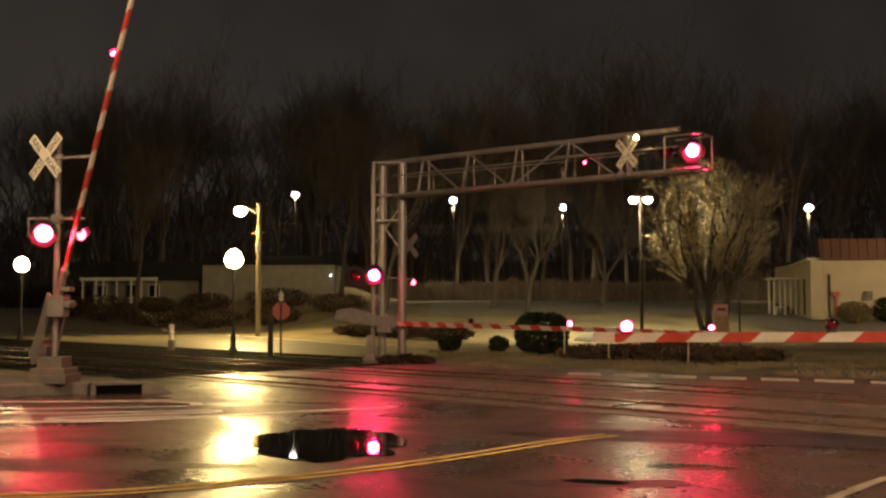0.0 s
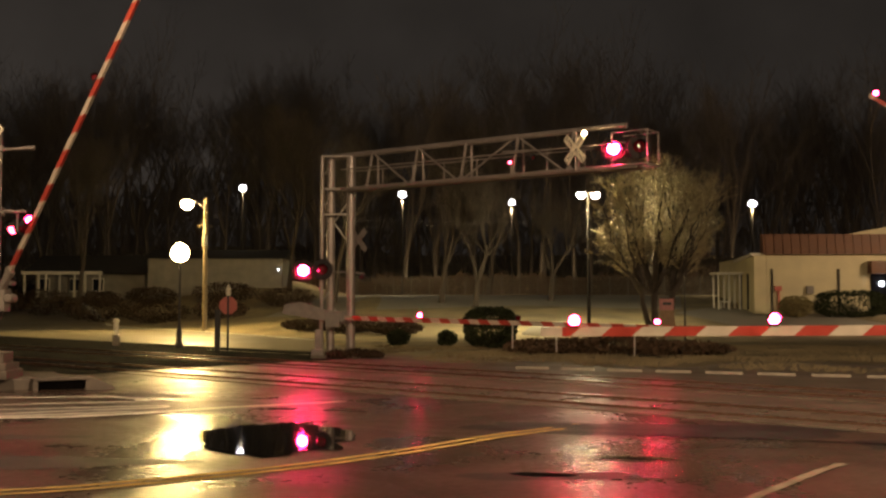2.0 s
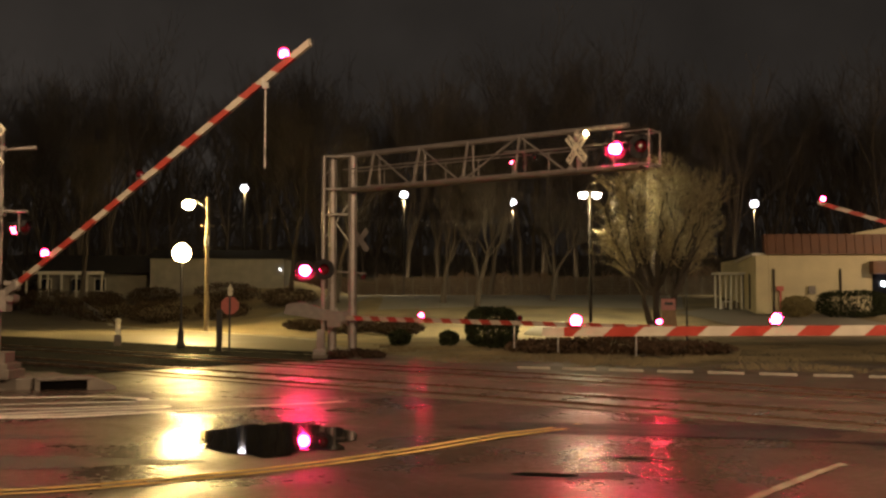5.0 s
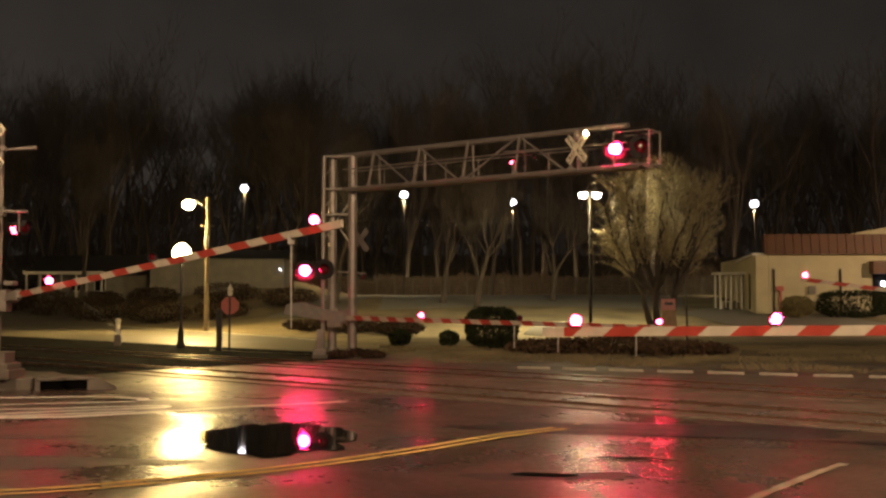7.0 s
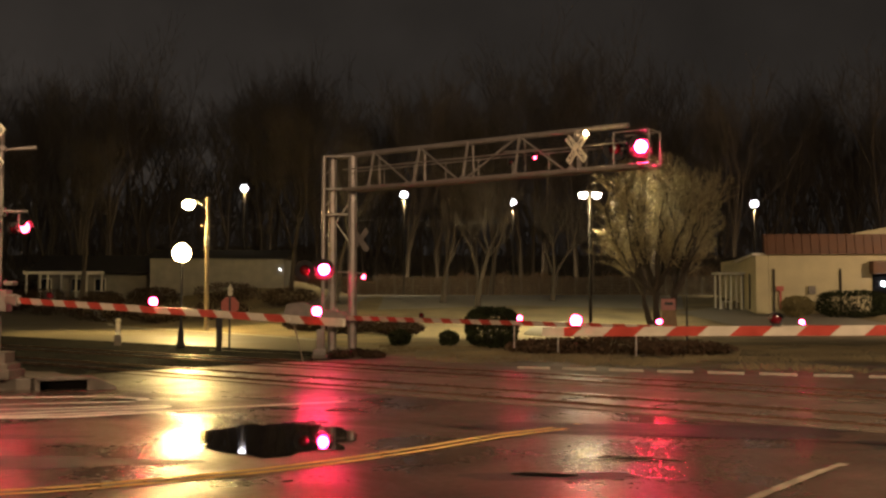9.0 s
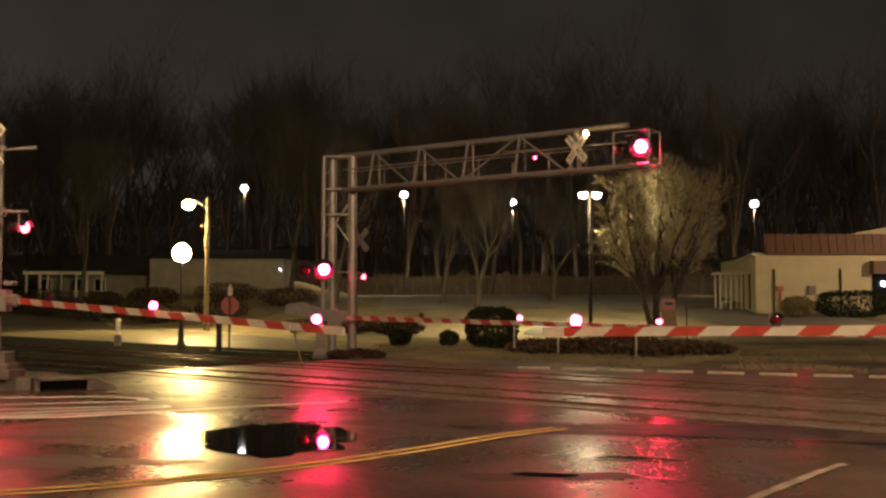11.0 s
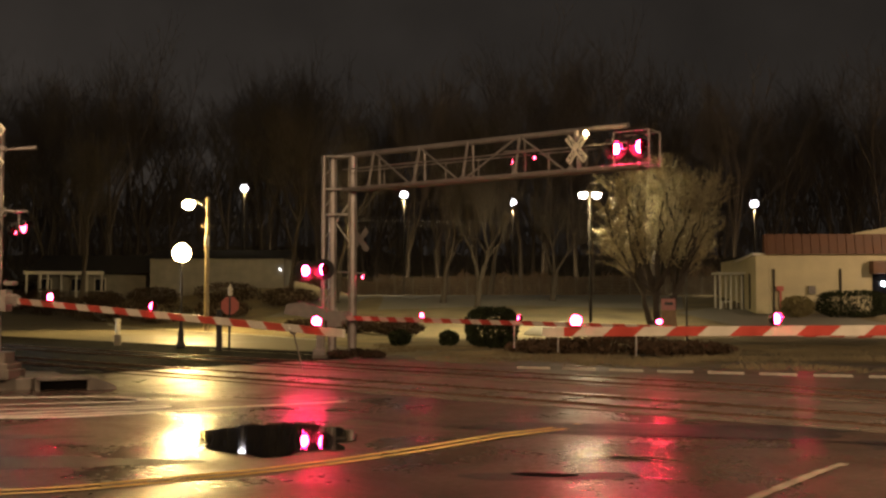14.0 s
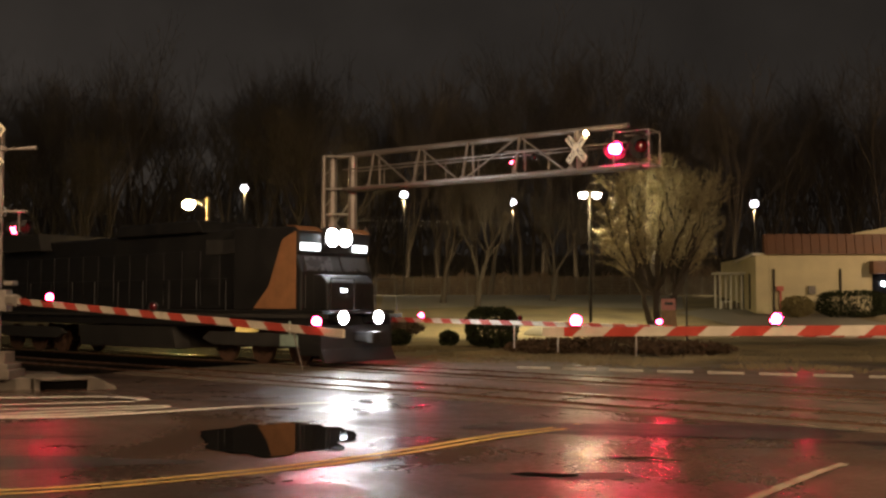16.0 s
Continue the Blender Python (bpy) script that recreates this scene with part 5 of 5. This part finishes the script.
    for y0, y1 in ((-1.4, -0.45), (0.45, 1.4)):
        s = Shape().tube((-0.95, y0, 1.65), (-0.95, y0, 2.6), 0.018, n=6).tube((-0.95, y1, 1.65), (-0.95, y1, 2.6), 0.018, n=6).tube((-0.95, y0, 2.6), (-0.95, y1, 2.6), 0.018, n=6)
        part("front_handrail", s, LOCO_BLACK, g)
    wheels = []
    for cx in (-4.6, -18.2):
        for y in (-1.12, 1.12):
            part("truck_frame", Shape().prism([(cx - 2.6, 0.75), (cx - 2.2, 0.98), (cx + 2.2, 0.98), (cx + 2.6, 0.75), (cx + 2.0, 0.55), (cx - 2.0, 0.55)], "y", y - 0.08, y + 0.08), LOCO_GREY, g, bevel=0.02)
        for k in (-1.75, 0, 1.75):
            m = Matrix.Rotation(radians(90), 4, "X")
            s = Shape()
            for y in (-0.76, 0.76):
                s.lathe([(0.15, y - 0.09), (0.2, y - 0.07), (0.5, y - 0.05), (0.52, y - 0.07), (0.52, y + 0.05), (0.3, y + 0.04), (0.15, y + 0.09)], 20, 0, m)
                for a in range(3):
                    q = radians(120 * a)
                    s.box((0.33 * math.cos(q), -y - 0.06 * math.copysign(1, y) * -1, 0.33 * math.sin(q)), (0.1, 0.05, 0.1))
            s.tube((0, -0.8, 0), (0, 0.8, 0), 0.08)
            w = part("wheelset", s, RUST, g, "steel wheel pair on an axle")
            w.matrix_basis = Matrix.Translation((cx + k, 0, 0.52))
            wheels.append((w, Vector((cx + k, 0, 0.52))))
    return g, wheels


# ---- build ----
build_ground()
build_roads()
build_tracks()
build_markings()
puddle(-2.26, 14.35, 1.06, 1.66, 4, 8, 0.3)
puddle(2.3, 12.45, 0.52, 0.12, 2, -14)
puddle(1.1, 11.25, 0.4, 0.10, 7, -10)
build_island()
left_gate, left_arm, left_rod = crossing_gate_left()
cantilever()
crossing_gate_near()
right_gate, right_arm = crossing_gate_far_right()
post_top_lamp()
cobra_pole()
bollard()
stop_sign()
roadside_board()
for lx, ly, lz, lh in ((-21.0, 110, 14.2, 1), (-3.94, 105, 13.0, 1), (7.41, 110, 12.7, 1), (8.75, 62.0, 8.35, 2), (29.9, 100, 11.6, 1)):
    lot_lamp(lx, ly, lz, lh)
right_building()
left_house()
board_fence()
lit_tree()
for tx, ty, ts, th in ((0.0, 84, 21, 11), (2.6, 80, 22, 10), (-9, 88, 23, 13), (9, 86, 24, 8), (-32, 92, 25, 14), (-40, 104, 26, 15), (4.5, 98, 27, 15), (-14, 96, 28, 16)):
    bare_tree("bare_tree", on(tx, ty), ts, th, 0.24, 1, 4, 0.5, 0.6, BARK, "bare winter tree on the grass slope")
shrub(on(2.1, 45), 1.15, 0.9, 1.75, 1, 5200, LEAF, "dark clipped shrub beside the road", True)
shrub(on(-1.9, 46), 0.5, 0.5, 0.75, 2, 900, LEAF, "small leafy shrub beside the road")
shrub(on(0.25, 46), 0.45, 0.4, 0.7, 3, 700, LEAF, "small leafy shrub beside the road")
shrub(on(24.6, 72.5), 1.2, 0.9, 1.5, 4, 2600, LEAF_DRY, "rounded shrub before the cream wall")
shrub(on(28.4, 72.5), 2.6, 0.9, 1.9, 5, 4500, LEAF, "dark clipped hedge before the cream wall", True)
for sx, sy, sw, sh, sd in ((4.2, 39.2, 2.0, 0.75, 31), (6.4, 38.7, 2.2, 0.95, 32), (8.7, 38.0, 2.0, 0.7, 33)):
    shrub(on(sx, sy), sw, 0.7, sh * 0.8, sd, 1500, LEAF_TAN, "low brown winter shrub beyond the tracks")
for sx, sy, sw, sh, sd in ((-13, 88, 2.6, 1.6, 41), (-19, 92, 3.0, 1.8, 42), (-26, 94, 2.5, 1.7, 43), (-5.5, 62, 2.2, 0.9, 44), (-31, 95, 2.0, 1.5, 45), (-8.2, 65, 1.8, 0.8, 46), (-2.6, 60, 1.6, 0.8, 47), (-29, 88, 3.2, 2.2, 48), (-23.5, 86, 3.0, 1.9, 49), (-34.5, 91, 2.6, 2.4, 50), (-18, 85, 2.4, 1.7, 51), (-38.5, 93, 2.6, 2.0, 52)):
    shrub(on(sx, sy), sw, 1.2, sh, sd, 2200, LEAF_BROWN, "dark straggling shrub on the slope")
for sx, sy, sw, sh, sd in ((-3.5, 36.0, 0.5, 0.3, 61), (-2.9, 36.2, 0.45, 0.35, 62), (-2.4, 36.6, 0.4, 0.25, 63)):
    shrub(on(sx, sy), sw, 0.35, sh, sd, 260, LEAF_BROWN, "low weeds at the foot of the signal posts")
mound = Shape()
mound.lathe([(2.4, -0.3), (2.2, 0.05), (1.7, 0.4), (1.0, 0.62), (0.3, 0.7), (0.02, 0.7)], 24)
mound_ob = tagged(part("planting_mound", mound, LOT, smooth=True), "low tan mound of leaf litter in the lot", "mound")
mound_ob.location = on(6.9, 61)
# broken pale kerb along the far side of the crossing
for ki in range(9):
    ka, kb = Vector((2.2, 30.8)).lerp(Vector((13.5, 26.0)), ki / 9), Vector((2.2, 30.8)).lerp(Vector((13.5, 26.0)), (ki + 0.72) / 9)
    ks = Shape().box((0, 0, 0.02), ((kb - ka).length, 0.10, 0.10))
    kob = tagged(part("kerb_stone", ks, KERB_PALE, bevel=0.02), "pale low kerb stone beyond the crossing", "kerb", "kerb stones")
    kob.matrix_world = Matrix.Translation(on((ka.x + kb.x) / 2, (ka.y + kb.y) / 2)) @ pose(0, 0, 0, 0, 0, -23 + random.uniform(-2, 2))
# tufts of dead grass on the verge beyond the kerb
grng = random.Random(77)
tufts = Shape()
for gi in range(9000):
    gx, gy = grng.uniform(-3, 22), grng.uniform(28.5, 47)
    if gy < 31.8 - 0.42 * (gx - 2.2) + 0.9 or noise.noise((gx * 0.35, gy * 0.35, 4)) < -0.1:
        continue
    gp = on(gx, gy, -0.01)
    for gb in range(4):
        q = gp + Vector((grng.uniform(-0.12, 0.12), grng.uniform(-0.12, 0.12), 0))
        tip = q + Vector((grng.uniform(-0.07, 0.07), grng.uniform(-0.07, 0.07), grng.uniform(0.05, 0.15)))
        tufts.add([q - Vector((0.012, 0, 0)), q + Vector((0.012, 0, 0)), tip], [(0, 1, 2)])
tagged(part("verge_grass", tufts, GRASS), "ragged tufts of dead winter grass on the verge", "grass", kind="stuff")
woods()
engine, engine_wheels = locomotive()

# ---- lamps of the place, and unseen ones added ----
point_lamp("globe_light", on(-11.27, 45, 4.2), 1600, SODIUM, 0.42)
point_lamp("globe_light", on(-25.3, 55, 4.3), 2000, SODIUM, 0.42)
down_lamp("street_light", (-17.05, 69.8, 7.9), (-16.5, 66, 0), 7000, SODIUM, 150)
point_lamp("street_light", (-17.09, 69.9, 8.4), 9000, SODIUM, 0.45)
for lx, ly, lz in ((-21.0, 110, 13.8), (-3.94, 105, 12.3), (7.41, 110, 11.9), (29.9, 100, 11.0)):
    down_lamp("lot_light", (lx, ly - 0.1, lz - 0.3), (lx, ly + 3, 0), 5500, (1.0, 0.77, 0.42), 150)
# two unseen, presumed street lamps, added on the camera's side of the crossing
down_lamp("unseen_road_light", (-10.0, 13.0, 10.5), (-5, 18, 0), 4000, WARM, 160)
down_lamp("unseen_road_light", (10.0, 2.0, 10.5), (7, 29, 0), 13000, WARM, 92)
down_lamp("lot_light", (8.95, 61.6, 8.0), (13.2, 59.6, 6.6), 5200, (1.0, 0.84, 0.50), 104, 0.3)
down_lamp("lot_light", (8.3, 61.9, 7.9), (4.5, 68, 0), 8500, (1.0, 0.82, 0.46), 150)
point_lamp("lot_light", (8.6, 61.8, 7.85), 750, (1.0, 0.80, 0.42), 0.45)
# unseen lamp added off to the right to light the store's front
down_lamp("unseen_store_light", (40.0, 58.0, 9.0), (30, 74, 2), 8000, WARM, 150)


def motions():
    for lens, phase, base in FLASHERS:
        walk(lens, flash_rows(phase == 0, base))
    # gate arms: seconds and degrees above level
    up = [(0, 64.9), (0.5, 62.2), (1, 57.4), (1.5, 52.2), (2, 47.8), (2.5, 43.2), (3, 39.2), (3.5, 35.1), (4, 30.8), (4.6, 25.7), (5.2, 20.7), (5.8, 15.7), (6.3, 11.7), (6.7, 8.6), (7.1, 5.3), (7.5, 2.5),
          (7.9, 1.1), (8.3, -0.2), (8.7, -1.3), (9.1, -2.2), (9.8, -2.6), (11.3, -2.75), (16, -2.9)]
    hinge = Matrix.Translation(left_arm.matrix_basis.translation)
    walk(left_arm, [(t, hinge @ pose(0, 0, 0, 0, 0, RAIL_YAW) @ pose(0, 0, 0, 0, -a, 0)) for t, a in up])
    walk(left_rod, [(t, Matrix.Translation((9.3, 0, 0)) @ pose(0, 0, 0, 0, a, 0) @ pose(0, 0, 0, 0, 0, -RAIL_YAW) @ pose(0, 0, 0, 60 * ease((t - 7.2) / 1.2), 0, 0)) for t, a in up])
    down = [(0, 46), (1.0, 42), (1.5, 39.2), (2, 37.0), (2.5, 34.4), (3, 31.8), (3.5, 28.8), (4, 26.3), (4.2, 25.0), (5.2, 18.8), (6.3, 12.7), (6.6, 10.9), (7, 8.3), (7.3, 6.8), (7.6, 5.3), (8, 4.2), (8.4, 3.0), (8.8, 1.7), (9.2, 0.8), (10, 0.1), (16, 0)]
    hinge = Matrix.Translation(right_arm.matrix_basis.translation)
    walk(right_arm, [(t, hinge @ pose(0, 0, 0, 0, 0, RAIL_YAW + 180) @ pose(0, 0, 0, 0, 0.45 - a, 0)) for t, a in down])
    # the train runs along the far track
    runs = [(0, -214), (6.0, -143), (11.3, -79.6), (13.0, -59.2), (14.0, -47.1), (14.6, -39.8), (15.0, -34.8), (15.4, -29.5), (15.8, -23.8), (16.0, -20.8)]
    walk(engine, [(t, Matrix.Translation(plan(u + 0.0, FAR_TRACK, -0.065)) @ pose(0, 0, 0, 0, 0, RAIL_YAW)) for t, u in runs])
    for w, p in engine_wheels:
        rows, t = [], 0.0
        while t < 16.001:
            k = max(i for i in range(len(runs) - 1) if runs[i][0] <= t)
            (t0, u0), (t1, u1) = runs[k], runs[k + 1]
            u = u0 + (u1 - u0) * (t - t0) / (t1 - t0)
            rows.append((t, Matrix.Translation(p) @ Matrix.Rotation(u / 0.52, 4, "Y")))
            t += 1 / 30
        walk(w, rows)


motions()
